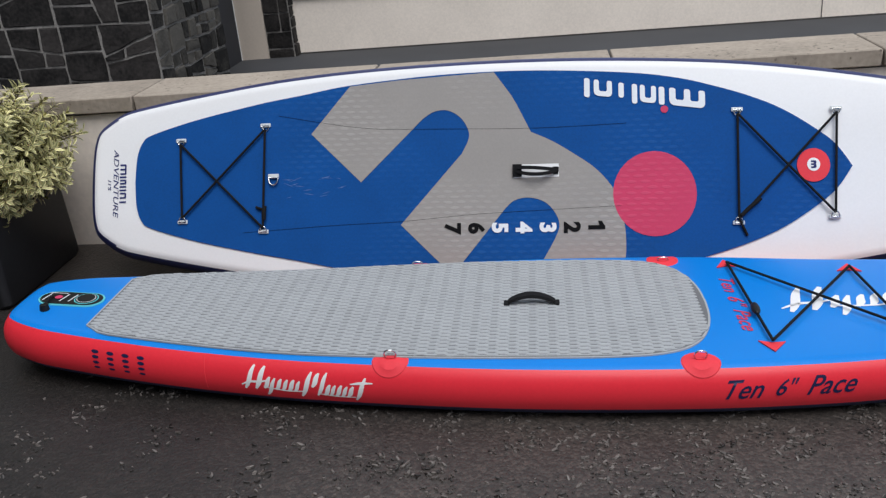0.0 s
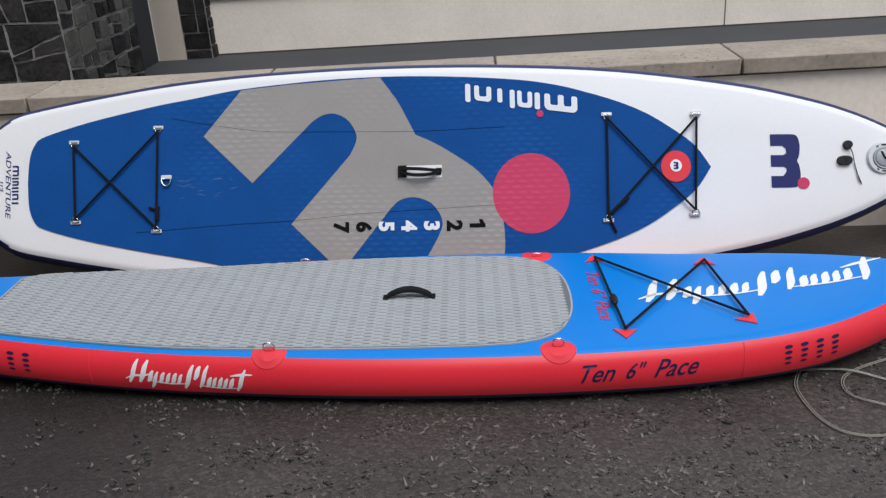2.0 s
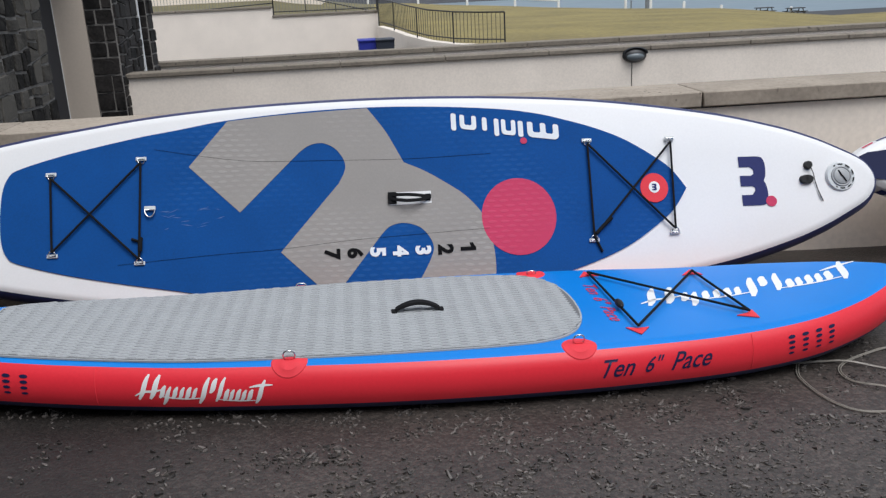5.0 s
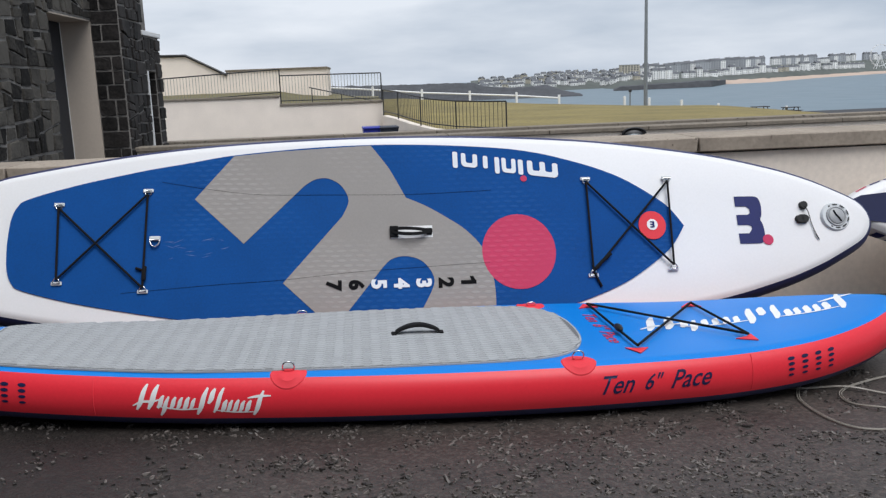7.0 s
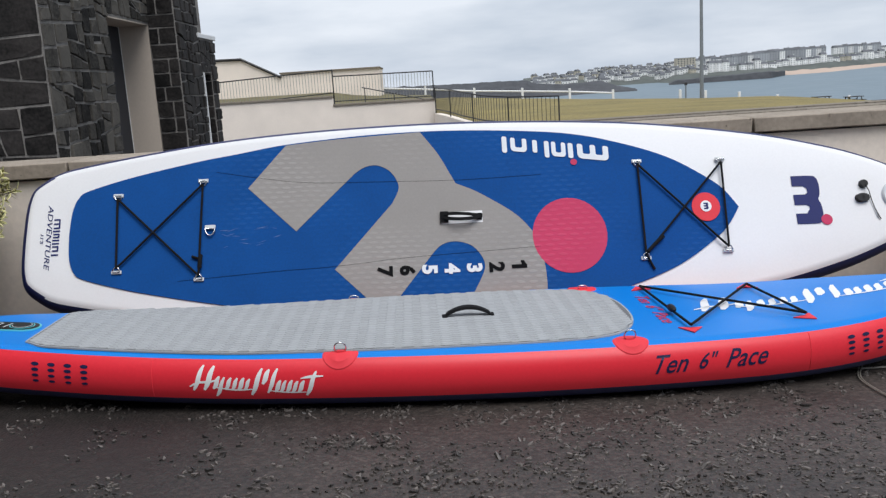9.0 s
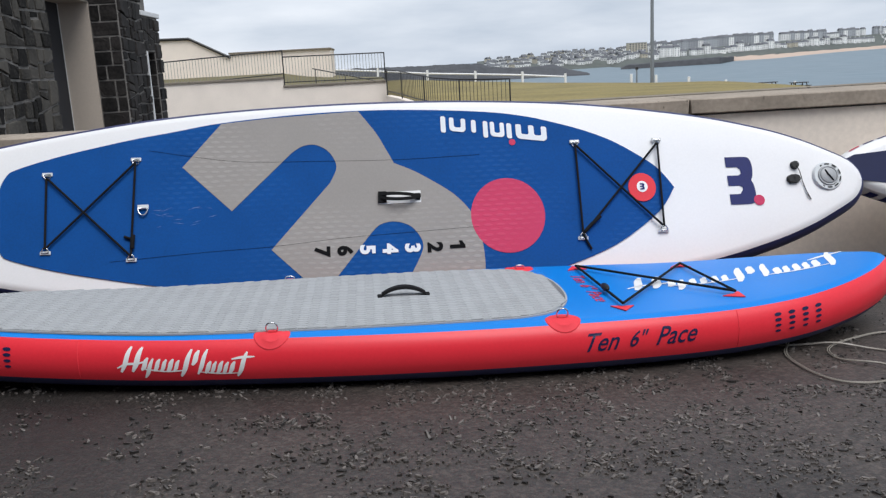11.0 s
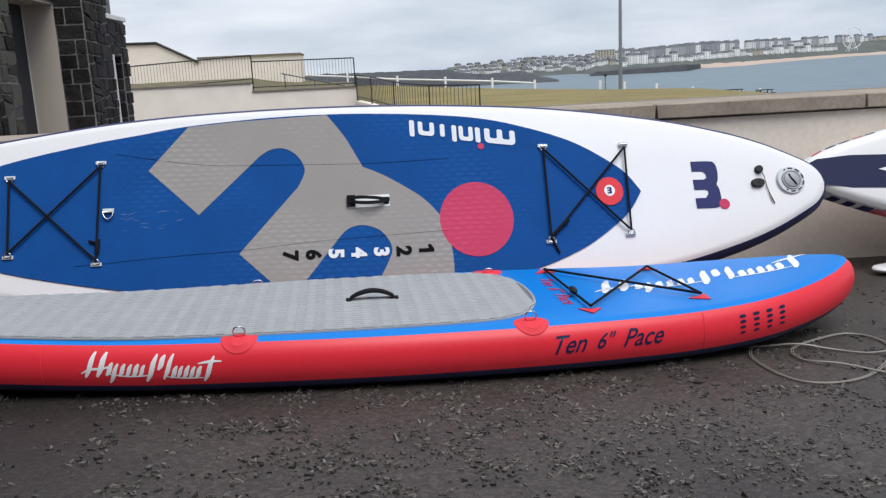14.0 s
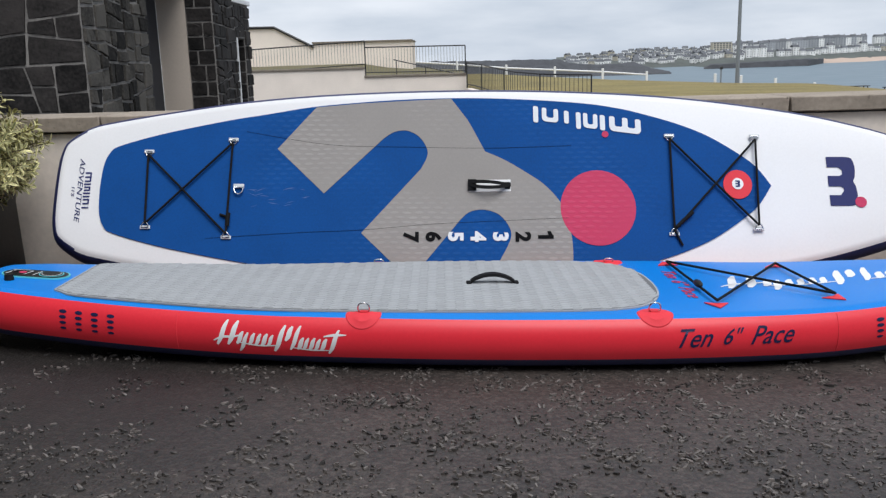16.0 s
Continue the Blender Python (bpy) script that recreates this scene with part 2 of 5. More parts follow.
def grooves(m, pale):
    """Short raised dashes in staggered rows, pressed into deck foam and worn flat in places."""
    n, l = m.node_tree.nodes, m.node_tree.links
    b = n["Principled BSDF"]
    old = b.inputs["Base Color"].links[0].from_socket

    def calc(op, x, y=0.0, z=0.0):
        k = n.new("ShaderNodeMath")
        k.operation = op
        for i, q in enumerate((x, y, z)):
            if isinstance(q, (int, float)):
                k.inputs[i].default_value = q
            else:
                l.new(q, k.inputs[i])
        return k.outputs[0]

    co = n.new("ShaderNodeTexCoord")
    wave, wear = n.new("ShaderNodeTexNoise"), n.new("ShaderNodeTexNoise")
    for t, scale, detail in ((wave, 9.0, 2), (wear, 2.3, 4)):
        t.inputs["Scale"].default_value, t.inputs["Detail"].default_value = scale, detail
        l.new(co.outputs["Object"], t.inputs["Vector"])
    xyz = n.new("ShaderNodeSeparateXYZ")
    l.new(co.outputs["Object"], xyz.inputs[0])
    row = calc("MULTIPLY_ADD", wave.outputs["Fac"], 0.8, calc("DIVIDE", xyz.outputs[1], 0.0195))
    stagger = calc("MULTIPLY", calc("MODULO", calc("ADD", calc("FLOOR", row), 200.0), 2.0), 0.5)
    col = calc("ADD", calc("DIVIDE", xyz.outputs[0], 0.047), stagger)
    du = calc("DIVIDE", calc("SUBTRACT", calc("FRACT", col), 0.5), 0.44)
    dv = calc("DIVIDE", calc("SUBTRACT", calc("FRACT", row), 0.5), 0.34)
    away = calc("ADD", calc("MULTIPLY", du, du), calc("MULTIPLY", dv, dv))
    dash = n.new("ShaderNodeMapRange")
    dash.interpolation_type = "SMOOTHSTEP"
    dash.inputs["From Min"].default_value, dash.inputs["From Max"].default_value = 0.15, 1.0
    dash.inputs["To Min"].default_value, dash.inputs["To Max"].default_value = 1.0, 0.0
    l.new(away, dash.inputs["Value"])
    show = n.new("ShaderNodeMapRange")
    show.inputs["From Min"].default_value, show.inputs["From Max"].default_value = 0.46, 0.68
    show.inputs["To Min"].default_value = 0.04
    l.new(wear.outputs["Fac"], show.inputs["Value"])
    # the tail end was never trodden and stays smooth
    trod = n.new("ShaderNodeMapRange")
    trod.interpolation_type = "SMOOTHSTEP"
    trod.inputs["From Min"].default_value, trod.inputs["From Max"].default_value = -0.85, -0.45
    l.new(xyz.outputs[0], trod.inputs["Value"])
    height = calc("MULTIPLY", calc("MULTIPLY", dash.outputs[0], show.outputs[0]), trod.outputs[0])
    # raised dashes also tinted paler: their highlights are put into the colour
    mix = n.new("ShaderNodeMix")
    mix.data_type = "RGBA"
    mix.inputs[7].default_value = (*pale, 1)
    l.new(calc("MULTIPLY", height, 0.30), mix.inputs[0])
    l.new(old, mix.inputs[6])
    l.new(mix.outputs[2], b.inputs["Base Color"])
    bp = n.new("ShaderNodeBump")
    bp.inputs["Strength"].default_value, bp.inputs["Distance"].default_value = 0.35, 0.0018
    l.new(height, bp.inputs["Height"])
    l.new(b.inputs["Normal"].links[0].from_socket, bp.inputs["Normal"])
    l.new(bp.outputs["Normal"], b.inputs["Normal"])


def pitted(m, scale, dark):
    """Small dark pits and lichen specks in weathered stone."""
    n, l = m.node_tree.nodes, m.node_tree.links
    b = n["Principled BSDF"]
    old = b.inputs["Base Color"].links[0].from_socket
    co = n.new("ShaderNodeTexCoord")
    spot, area = n.new("ShaderNodeTexNoise"), n.new("ShaderNodeTexNoise")
    for t, k, d in ((spot, scale, 3), (area, 3.0, 4)):
        t.inputs["Scale"].default_value, t.inputs["Detail"].default_value = k, d
        l.new(co.outputs["Object"], t.inputs["Vector"])
    both = n.new("ShaderNodeMath")
    both.operation = "MULTIPLY_ADD"
    both.inputs[1].default_value = 0.45
    l.new(area.outputs["Fac"], both.inputs[0])
    l.new(spot.outputs["Fac"], both.inputs[2])
    rng_ = n.new("ShaderNodeMapRange")
    rng_.inputs["From Min"].default_value, rng_.inputs["From Max"].default_value = 0.86, 0.97
    l.new(both.outputs[0], rng_.inputs["Value"])
    mix = n.new("ShaderNodeMix")
    mix.data_type = "RGBA"
    mix.inputs[7].default_value = (*dark, 1)
    l.new(rng_.outputs[0], mix.inputs[0])
    l.new(old, mix.inputs[6])
    l.new(mix.outputs[2], b.inputs["Base Color"])


pitted(M["coping"], 42, (0.15, 0.125, 0.10))
pitted(M["coping_far"], 14, (0.09, 0.08, 0.065))
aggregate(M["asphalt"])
grooves(M["blue_eva"], (0.035, 0.14, 0.38))
grooves(M["grey_eva"], (0.46, 0.44, 0.42))
grooves(M["pink_eva"], (0.62, 0.10, 0.18))


# ---- mesh helpers ----
def part(name, bm, mat, parent=None, label="", smooth=None):
    me = bpy.data.meshes.new(name)
    bmesh.ops.recalc_face_normals(bm, faces=bm.faces)
    bm.to_mesh(me)
    bm.free()
    me.materials.append(M[mat] if isinstance(mat, str) else mat)
    if smooth is not None:
        for p in me.polygons:
            p.use_smooth = True
        me.set_sharp_from_angle(angle=radians(smooth))
    ob = new(name, me)
    if parent:
        ob.parent = parent
    if label:
        tagged(ob, label)
    return ob


def thing(name, m, label, category, group="", kind=""):
    ob = new(name)
    ob.empty_display_size = 0.1
    ob.matrix_world = m
    return tagged(ob, label, category, group, kind)


def box(x0, x1, y0, y1, z0, z1, bevel=0.0, bm=None, segments=2):
    own = bmesh.new()
    bmesh.ops.create_cube(own, size=1, matrix=Matrix.LocRotScale(((x0 + x1) / 2, (y0 + y1) / 2, (z0 + z1) / 2), None, (abs(x1 - x0), abs(y1 - y0), abs(z1 - z0))))
    if bevel:
        bmesh.ops.bevel(own, geom=own.edges[:], offset=bevel, segments=segments, affect="EDGES", profile=0.5)
    if bm is None:
        return own
    merge(bm, own)
    return bm


def merge(bm, other, m=None):
    me = bpy.data.meshes.new("tmp")
    other.to_mesh(me)
    other.free()
    if m is not None:
        me.transform(m)
    bm.from_mesh(me)
    bpy.data.meshes.remove(me)
    return bm


def tube(points, radius, sides=8, closed=False, bm=None):
    """A round tube along a line of points."""
    bm = bm or bmesh.new()
    pts = [Vector(p) for p in points]
    rings, up = [], Vector((0.13, 0.21, 1)).normalized()
    k = len(pts)
    for i, p in enumerate(pts):
        a = pts[(i - 1) % k] if closed or i else p
        b = pts[(i + 1) % k] if closed or i < k - 1 else p
        d = (b - a).normalized()
        s = d.cross(up)
        if s.length < 0.05:
            s = d.cross(Vector((1, 0, 0)))
        s.normalize()
        n = s.cross(d)
        rings.append([bm.verts.new(p + radius * (math.cos(q) * s + math.sin(q) * n)) for q in (2 * math.pi * j / sides for j in range(sides))])
    for i in range(k if closed else k - 1):
        r, q = rings[i], rings[(i + 1) % k]
        for j in range(sides):
            bm.faces.new((r[j], r[(j + 1) % sides], q[(j + 1) % sides], q[j]))
    if not closed:
        bm.faces.new(rings[0])
        bm.faces.new(rings[-1][::-1])
    return bm


def smooth_line(points, steps=6, closed=False):
    """Catmull-Rom through a few points of any dimension."""
    p = [Vector(q) for q in points]
    k, out = len(p), []
    for i in range(k if closed else k - 1):
        a = p[(i - 1) % k] if closed or i else p[0]
        b, c = p[i], p[(i + 1) % k]
        d = p[(i + 2) % k] if closed or i + 2 < k else p[-1]
        for j in range(steps):
            t = j / steps
            out.append(0.5 * (2 * b + (c - a) * t + (2 * a - 5 * b + 4 * c - d) * t * t + (3 * b - a - 3 * c + d) * t ** 3))
    if not closed:
        out.append(p[-1])
    return out


def disc(u, v, ru, rv=None, n=40):
    return [(u + ru * math.cos(2 * math.pi * i / n), v + (rv or ru) * math.sin(2 * math.pi * i / n)) for i in range(n)]


# ---- inflatable boards ----
class Board:
    """The body of an inflatable board: plan outline, rocker and rounded rails. u runs to the nose, v across, the deck lies at rocker(u)."""

    def __init__(self, half, thick, inset, rocker):
        self.rocker, self.thick, self.inset = rocker, thick, inset
        line = smooth_line([(u, h) for u, h in half], 5)
        self.line = [(p.x, max(0.0, p.y)) for p in line]

    def ring(self, angle):
        """The outline at an angle of the rail: 90 the deck's edge, 0 the widest line, -90 the bottom's edge; one half, from tail to nose."""
        r = self.inset * (1 - math.cos(radians(angle)))
        z = self.thick / 2 * (math.sin(radians(angle)) - 1)
        out, k = [], len(self.line)
        for i, (u, h) in enumerate(self.line):
            a, b = self.line[max(0, i - 1)], self.line[min(k - 1, i + 1)]
            if i == 0:
                a = (b[0], -b[1])
            if i == k - 1:
                b = (a[0], -a[1])
            d = Vector((b[0] - a[0], b[1] - a[1])).normalized()
            x, y = u + d.y * r, max(0.0, h - d.x * r)
            out.append((x, y, z + self.rocker(x)))
        return out

    def shell(self, angles, cap_top=False, cap_bottom=False):
        bm = bmesh.new()
        loops = []
        for a in angles:
            half = self.ring(a)
            full = half + [(x, -y, z) for x, y, z in half[-2:0:-1]]
            loops.append([bm.verts.new(p) for p in full])
        for p, q in zip(loops, loops[1:]):
            k = len(p)
            for j in range(k):
                bm.faces.new((p[j], p[(j + 1) % k], q[(j + 1) % k], q[j]))
        for cap, loop in ((cap_top, loops[0]), (cap_bottom, loops[-1])):
            if cap:
                k, h = len(loop), len(self.line)
                rows = []
                for i in range(1, h - 1):
                    a, b = loop[i], loop[k - i]
                    rows.append([a] + [bm.verts.new(a.co.lerp(b.co, s / 4)) for s in (1, 2, 3)] + [b])
                for r, q in zip(rows, rows[1:]):
                    for s in range(4):
                        bm.faces.new((r[s], r[s + 1], q[s + 1], q[s]))
                for end, row in ((loop[0], rows[0]), (loop[h - 1], rows[-1])):
                    for s in range(4):
                        bm.faces.new((end, row[s], row[s + 1]))
        bmesh.ops.remove_doubles(bm, verts=bm.verts, dist=0.0004)
        return bm

    def patch(self, outline, lift, thick=0.0, holes=()):
        """A sheet of the outline (u, v) laid on the deck, lift above it, with turned-down edges."""
        bm = bmesh.new()
        loops = []
        for line in (outline, *holes):
            vs = [bm.verts.new((q[0], q[1], 0)) for q in line]
            loops += [bm.edges.new((vs[i], vs[(i + 1) % len(vs)])) for i in range(len(vs))]
        bmesh.ops.triangle_fill(bm, edges=loops, use_beauty=True)
        return self.lay(bm, lift, thick)

    def lay(self, bm, lift, thick=0.0):
        us = [v.co.x for v in bm.verts]
        u = math.ceil(min(us) / 0.12) * 0.12
        while u < max(us):
            bmesh.ops.bisect_plane(bm, geom=bm.verts[:] + bm.edges[:] + bm.faces[:], plane_co=(u, 0, 0), plane_no=(1, 0, 0))
            u += 0.12
        if thick:
            rim = [e for e in bm.edges if len(e.link_faces) == 1]
            low = bmesh.ops.extrude_edge_only(bm, edges=rim)["geom"]
            low = {v for v in low if isinstance(v, bmesh.types.BMVert)}
        else:
            low = set()
        for v in bm.verts:
            v.co.z = self.rocker(v.co.x) + lift - (thick if v in low else 0)
        return bm

    def place(self, u, v, lift=0.0):
        return Vector((u, v, self.rocker(u) + lift))


def lettering(text, size, bold=0.0, shear=0.0):
    """Flat letters in the plane, centred on the origin."""
    cu = bpy.data.curves.new("letters", "FONT")
    cu.body, cu.size, cu.offset, cu.shear = text, size, bold, shear
    cu.align_x, cu.align_y, cu.resolution_u = "CENTER", "CENTER", 3
    ob = bpy.data.objects.new("letters", cu)
    me = bpy.data.meshes.new_from_object(ob)
    bm = bmesh.new()
    bm.from_mesh(me)
    bpy.data.objects.remove(ob)
    bpy.data.meshes.remove(me)
    return bm


def cord(name, a, b, parent, radius=0.004, sag=0.0, label=""):
    a, b = Vector(a), Vector(b)
    pts = [a.lerp(b, i / 6) - Vector((0, 0, sag * 4 * (i / 6) * (1 - i / 6))) for i in range(7)]
    return part(name, tube(pts, radius, 7), "black_web", parent, label, smooth=50)


def d_ring(parent, m, width=0.026, wire=0.0025, name="d_ring"):
    """A D-shaped steel ring: straight bar and half loop, in the plane x, y of m."""
    pts = [(-width / 2, 0, 0), (0, 0, 0), (width / 2, 0, 0)] + [(width / 2 * math.cos(a), -width * 0.75 * math.sin(a), 0) for a in (0.35, 0.8, 1.2, 1.57, 1.94, 2.34, 2.8)]
    bm = tube(pts, wire, 7, closed=True)
    bm.transform(m)
    return part(name, bm, "steel", parent, smooth=60)


# ---- the leaning board: white with a blue deck pad ----
LEAN_HALF = [(-1.346, 0), (-1.344, 0.07), (-1.337, 0.13), (-1.319, 0.18), (-1.286, 0.22), (-1.226, 0.253), (-1.142, 0.275), (-0.926, 0.315), (-0.62, 0.361), (-0.27, 0.390), (0.17, 0.403), (0.605, 0.394),
              (1.033, 0.362), (1.45, 0.302), (1.70, 0.238), (1.85, 0.185), (1.96, 0.132), (2.035, 0.082), (2.075, 0.039), (2.086, 0)]
lean = Board([(u + (0.014 if u > 2.0 else -0.013 if u < -1.3 else 0.004 if u > 1.5 else 0.0), h + ((0.020 if u < 1.2 else 0.014) if h > 0.05 else 0.006 if h else 0.0)) for u, h in LEAN_HALF], 0.13, 0.05, lambda u: 0.0192 * u + 0.010 * u * u)
board_white = thing("paddle_board", LEVEL @ pose(0, 3.0885, 0.379, 63.3, 0, 0) @ pose(0, 0, 0, 0, 0, -0.344),
                    "white inflatable paddle board with blue pad, leaning on wall", "paddle board", "paddle boards")
part("deck", lean.shell((90, 80, 70, 60), cap_top=True), "white_pvc", board_white, smooth=50)
part("rail", lean.shell((60, 52, 42, 30, 12, -5, -22, -40)), "navy_pvc", board_white, "navy blue rail band", smooth=50)
part("hull", lean.shell((-40, -55, -70, -90), cap_bottom=True), "white_pvc", board_white, smooth=50)
# the band widens round the tail
bm = lean.shell((69, 64, 59))
bmesh.ops.delete(bm, geom=[f for f in bm.faces if f.calc_center_median().x > -1.24], context="FACES")
for v in bm.verts:
    v.co += Vector((-0.0008, 0.0, 0.0008))
part("tail_band", bm, "navy_pvc", board_white, "navy blue tail band", smooth=50)

PAD_HALF = [(-1.165, 0), (-1.159, 0.09), (-1.139, 0.145), (-1.10, 0.174), (-0.94, 0.220), (-0.74, 0.262), (-0.54, 0.298), (-0.355, 0.332), (-0.1, 0.357), (0.17, 0.366), (0.42, 0.359),
            (0.66, 0.340), (0.8, 0.317), (0.9, 0.290), (1.02, 0.250), (1.13, 0.20), (1.235, 0.13), (1.30, 0.074), (1.35, 0)]
pad_line = [tuple(p) for p in smooth_line(PAD_HALF, 5)]
pad_line = [(u, v + 0.007 * max(0.0, 1 - abs(u + 0.65) / 0.45)) for u, v in pad_line] + [(u, -v) for u, v in pad_line[-2:0:-1]]
pad = part("deck_pad", lean.patch(pad_line, 0.005, 0.006), "blue_eva", board_white, "royal blue foam deck pad")


def mv(points):
    """From height up the board to its own v."""
    return [(u, v - 0.424 + 0.006 * u - 0.503 * (0.0192 * u + 0.010 * u * u)) for u, v in points]


slot_one = smooth_line([(-0.09, 0.627), (-0.05, 0.652), (0.0, 0.656), (0.05, 0.625), (0.077, 0.565), (0.051, 0.501)], 5)
slot_two = smooth_line([(0.2, 0.301), (0.235, 0.332), (0.29, 0.341), (0.35, 0.318), (0.388, 0.258), (0.375, 0.2), (0.31, 0.085)], 5)
arch_two = smooth_line([(0.60, 0.085), (0.614, 0.15), (0.61, 0.25), (0.585, 0.35), (0.52, 0.435), (0.43, 0.50), (0.36, 0.542), (0.294, 0.572)], 5)
arch_one = smooth_line([(0.294, 0.572), (0.27, 0.62), (0.234, 0.69), (0.2, 0.74), (0.165, 0.788)], 4)
m_outline = [(-0.355, 0.754), (-0.497, 0.584), (-0.313, 0.405)] + [tuple(p) for p in slot_one] + [(-0.168, 0.25), (0.002, 0.085), (0.028, 0.085)] + [tuple(p) for p in slot_two]
m_outline += [tuple(p) for p in arch_two] + [tuple(p) for p in arch_one[1:]] + [(0.0, 0.780), (-0.18, 0.770)]
part("pad_inlay", lean.patch(mv(m_outline), 0.0065, 0.002), "grey_eva", pad, "warm grey foam inlay of rounded strokes")
part("pad_spot", lean.patch(mv(disc(0.712, 0.350, 0.139, 0.146)), 0.0068, 0.002), "pink_eva", pad, "round raspberry pink foam spot")

# numbers 1 to 7 down the pad, turned a quarter
for i in range(7):
    u = 0.513 - 0.083 * i
    bm = lettering(str(i + 1), 0.074, 0.0035)
    if i == 0:
        # its flag
        bm.faces.new([bm.verts.new((*p, 0)) for p in [(-0.022, 0.008), (-0.003, 0.014), (-0.003, 0.031), (-0.022, 0.021)]])
    bm.transform(pose(u, mv([(u, 0.236)])[0][1], 0, 0, 0, -90))
    part("number", lean.lay(bm, 0.0085), "white_eva" if i in (2, 3, 4) else "black_eva", pad)

# carry handle set into a slot
handle_at = lean.place(0.311, 0.0095, 0.0)
part("handle_slot", lean.patch(mv([(0.232, 0.410), (0.390, 0.413), (0.389, 0.459), (0.233, 0.457)]), 0.008, 0.002), "white_pvc", board_white, "white recess of the carry handle")
for side in (-1, 1):
    strap = bmesh.new()
    rows = []
    for i in range(13):
        t = i / 12
        x = -0.078 + 0.156 * t
        bulge = math.sin(math.pi * t)
        # the upper band runs across to the far anchor, the lower one sags below it
        y = 0.012 - 0.012 * t if side > 0 else 0.004 - 0.021 * bulge ** 0.7
        z = 0.012 + (0.020 if side > 0 else 0.026) * bulge
        rows.append([strap.verts.new((x, y + o, z + 0.002 * p)) for o, p in ((-0.006, 0), (0.006, 0), (0.006, 2), (-0.006, 2))])
    for r, q in zip(rows, rows[1:]):
        for j in range(4):
            strap.faces.new((r[j], r[(j + 1) % 4], q[(j + 1) % 4], q[j]))
    strap.transform(Matrix.Translation(handle_at))
    part("handle_strap", strap, "black_web", board_white, "black webbing carry strap")
for x in (-0.066, 0.066):
    wide, low, high = (0.016, 0.021, 0.023) if x < 0 else (0.010, 0.014, 0.012)
    part("handle_anchor", box(handle_at.x + x - wide, handle_at.x + x + wide, handle_at.y - low, handle_at.y + high, handle_at.z + 0.008, handle_at.z + 0.016, 0.002), "black_web", board_white)


def lashing(board, rings, cords, parent, patch_mat, flip):
    for (u, v) in rings:
        s = 1 if v > flip else -1
        at = board.place(u, v, 0.006)
        part("ring_patch", box(at.x - 0.019, at.x + 0.019, at.y + s * 0.0 - 0.006, at.y + 0.008, at.z, at.z + 0.006, 0.002), patch_mat, parent)
        d_ring(parent, Matrix.Translation(at + Vector((0, 0, 0.007))) @ pose(0, 0, 0, 12 * s, 0, 0 if s > 0 else 180))
    for i, j in cords:
        (u, v), (p, q) = rings[i], rings[j]
        s, r = (1 if v > flip else -1), (1 if q > flip else -1)
        cord("bungee_cord", board.place(u, v - 0.014 * s, 0.017), board.place(p, q - 0.014 * r, 0.017), parent, 0.0042)


tail_rings = mv([(-0.988, 0.573), (-0.668, 0.62), (-0.978, 0.272), (-0.672, 0.232)])
nose_rings = mv([(0.987, 0.632), (1.302, 0.63), (0.985, 0.248), (1.290, 0.268)])
lashing(lean, tail_rings, ((0, 2), (1, 3), (0, 3), (1, 2)), board_white, "pale_plastic", 0)
lashing(lean, nose_rings, ((0, 2), (1, 3), (0, 3), (1, 2)), board_white, "pale_plastic", 0)
leash = lean.place(-0.636, -0.01, 0.006)
part("ring_patch", box(leash.x - 0.02, leash.x + 0.02, leash.y + 0.012, leash.y + 0.028, leash.z, leash.z + 0.008, 0.002), "pale_plastic", board_white)
d_ring(board_white, Matrix.Translation(leash + Vector((0, 0.014, 0.008))), 0.036, 0.003)


def on_lean(u, v, lift=0.0):
    return lean.place(*mv([(u, v)])[0], lift)


# rubber badge on the pad's tip, with a small round emblem
badge = part("badge", lean.patch(mv(disc(1.227, 0.441, 0.052, 0.056)), 0.009, 0.003), "red_patch", board_white, "round red rubber badge")
part("badge_centre", lean.patch(mv(disc(1.227, 0.443, 0.0205, 0.022, 24)), 0.0105, 0.001), "white_ink", badge)


def prongs(u, v, w, h, stroke):
    """A three-armed rounded emblem that opens towards the tail."""
    arm = (h - 3 * stroke) / 2
    right = [tuple(p) for p in smooth_line([(u + w * 0.62, v), (u + w * 0.9, v + 0.03 * h), (u + w, v + 0.2 * h), (u + w * 0.97, v + 0.4 * h), (u + w * 0.9, v + 0.5 * h),
                                            (u + w * 0.97, v + 0.6 * h), (u + w, v + 0.8 * h), (u + w * 0.9, v + 0.97 * h), (u + w * 0.62, v + h)], 4)]
    y1, y2, y3, y4 = v + stroke, v + stroke + arm, v + 2 * stroke + arm, v + 2 * stroke + 2 * arm
    back = u + w - stroke * 1.15
    return [(u, v)] + right + [(u, v + h), (u, y4), (back - 0.012, y4), (back, (y3 + y4) / 2 + 0.006), (back, y3 + 0.006), (back - 0.01, y3), (u, y3), (u, y2), (back - 0.01, y2), (back, y2 - 0.006),
                               (back, (y1 + y2) / 2), (back - 0.012, y1), (u, y1)]


small_prongs = [(1.227 + (u - 0.05) * 0.17, 0.443 + (v - 0.095) * 0.135) for u, v in prongs(0.0, 0.0, 0.10, 0.190, 0.041)]
part("badge_mark", lean.patch(mv(small_prongs), 0.0115), "navy_ink", badge)
emblem = prongs(1.558, 0.362, 0.10, 0.190, 0.041)
part("nose_emblem", lean.patch(mv(emblem), 0.0022), "navy_ink", board_white, "navy three-armed emblem")
part("nose_dot", lean.patch(mv(disc(1.667, 0.377, 0.0205)), 0.003), "pink_eva", board_white)


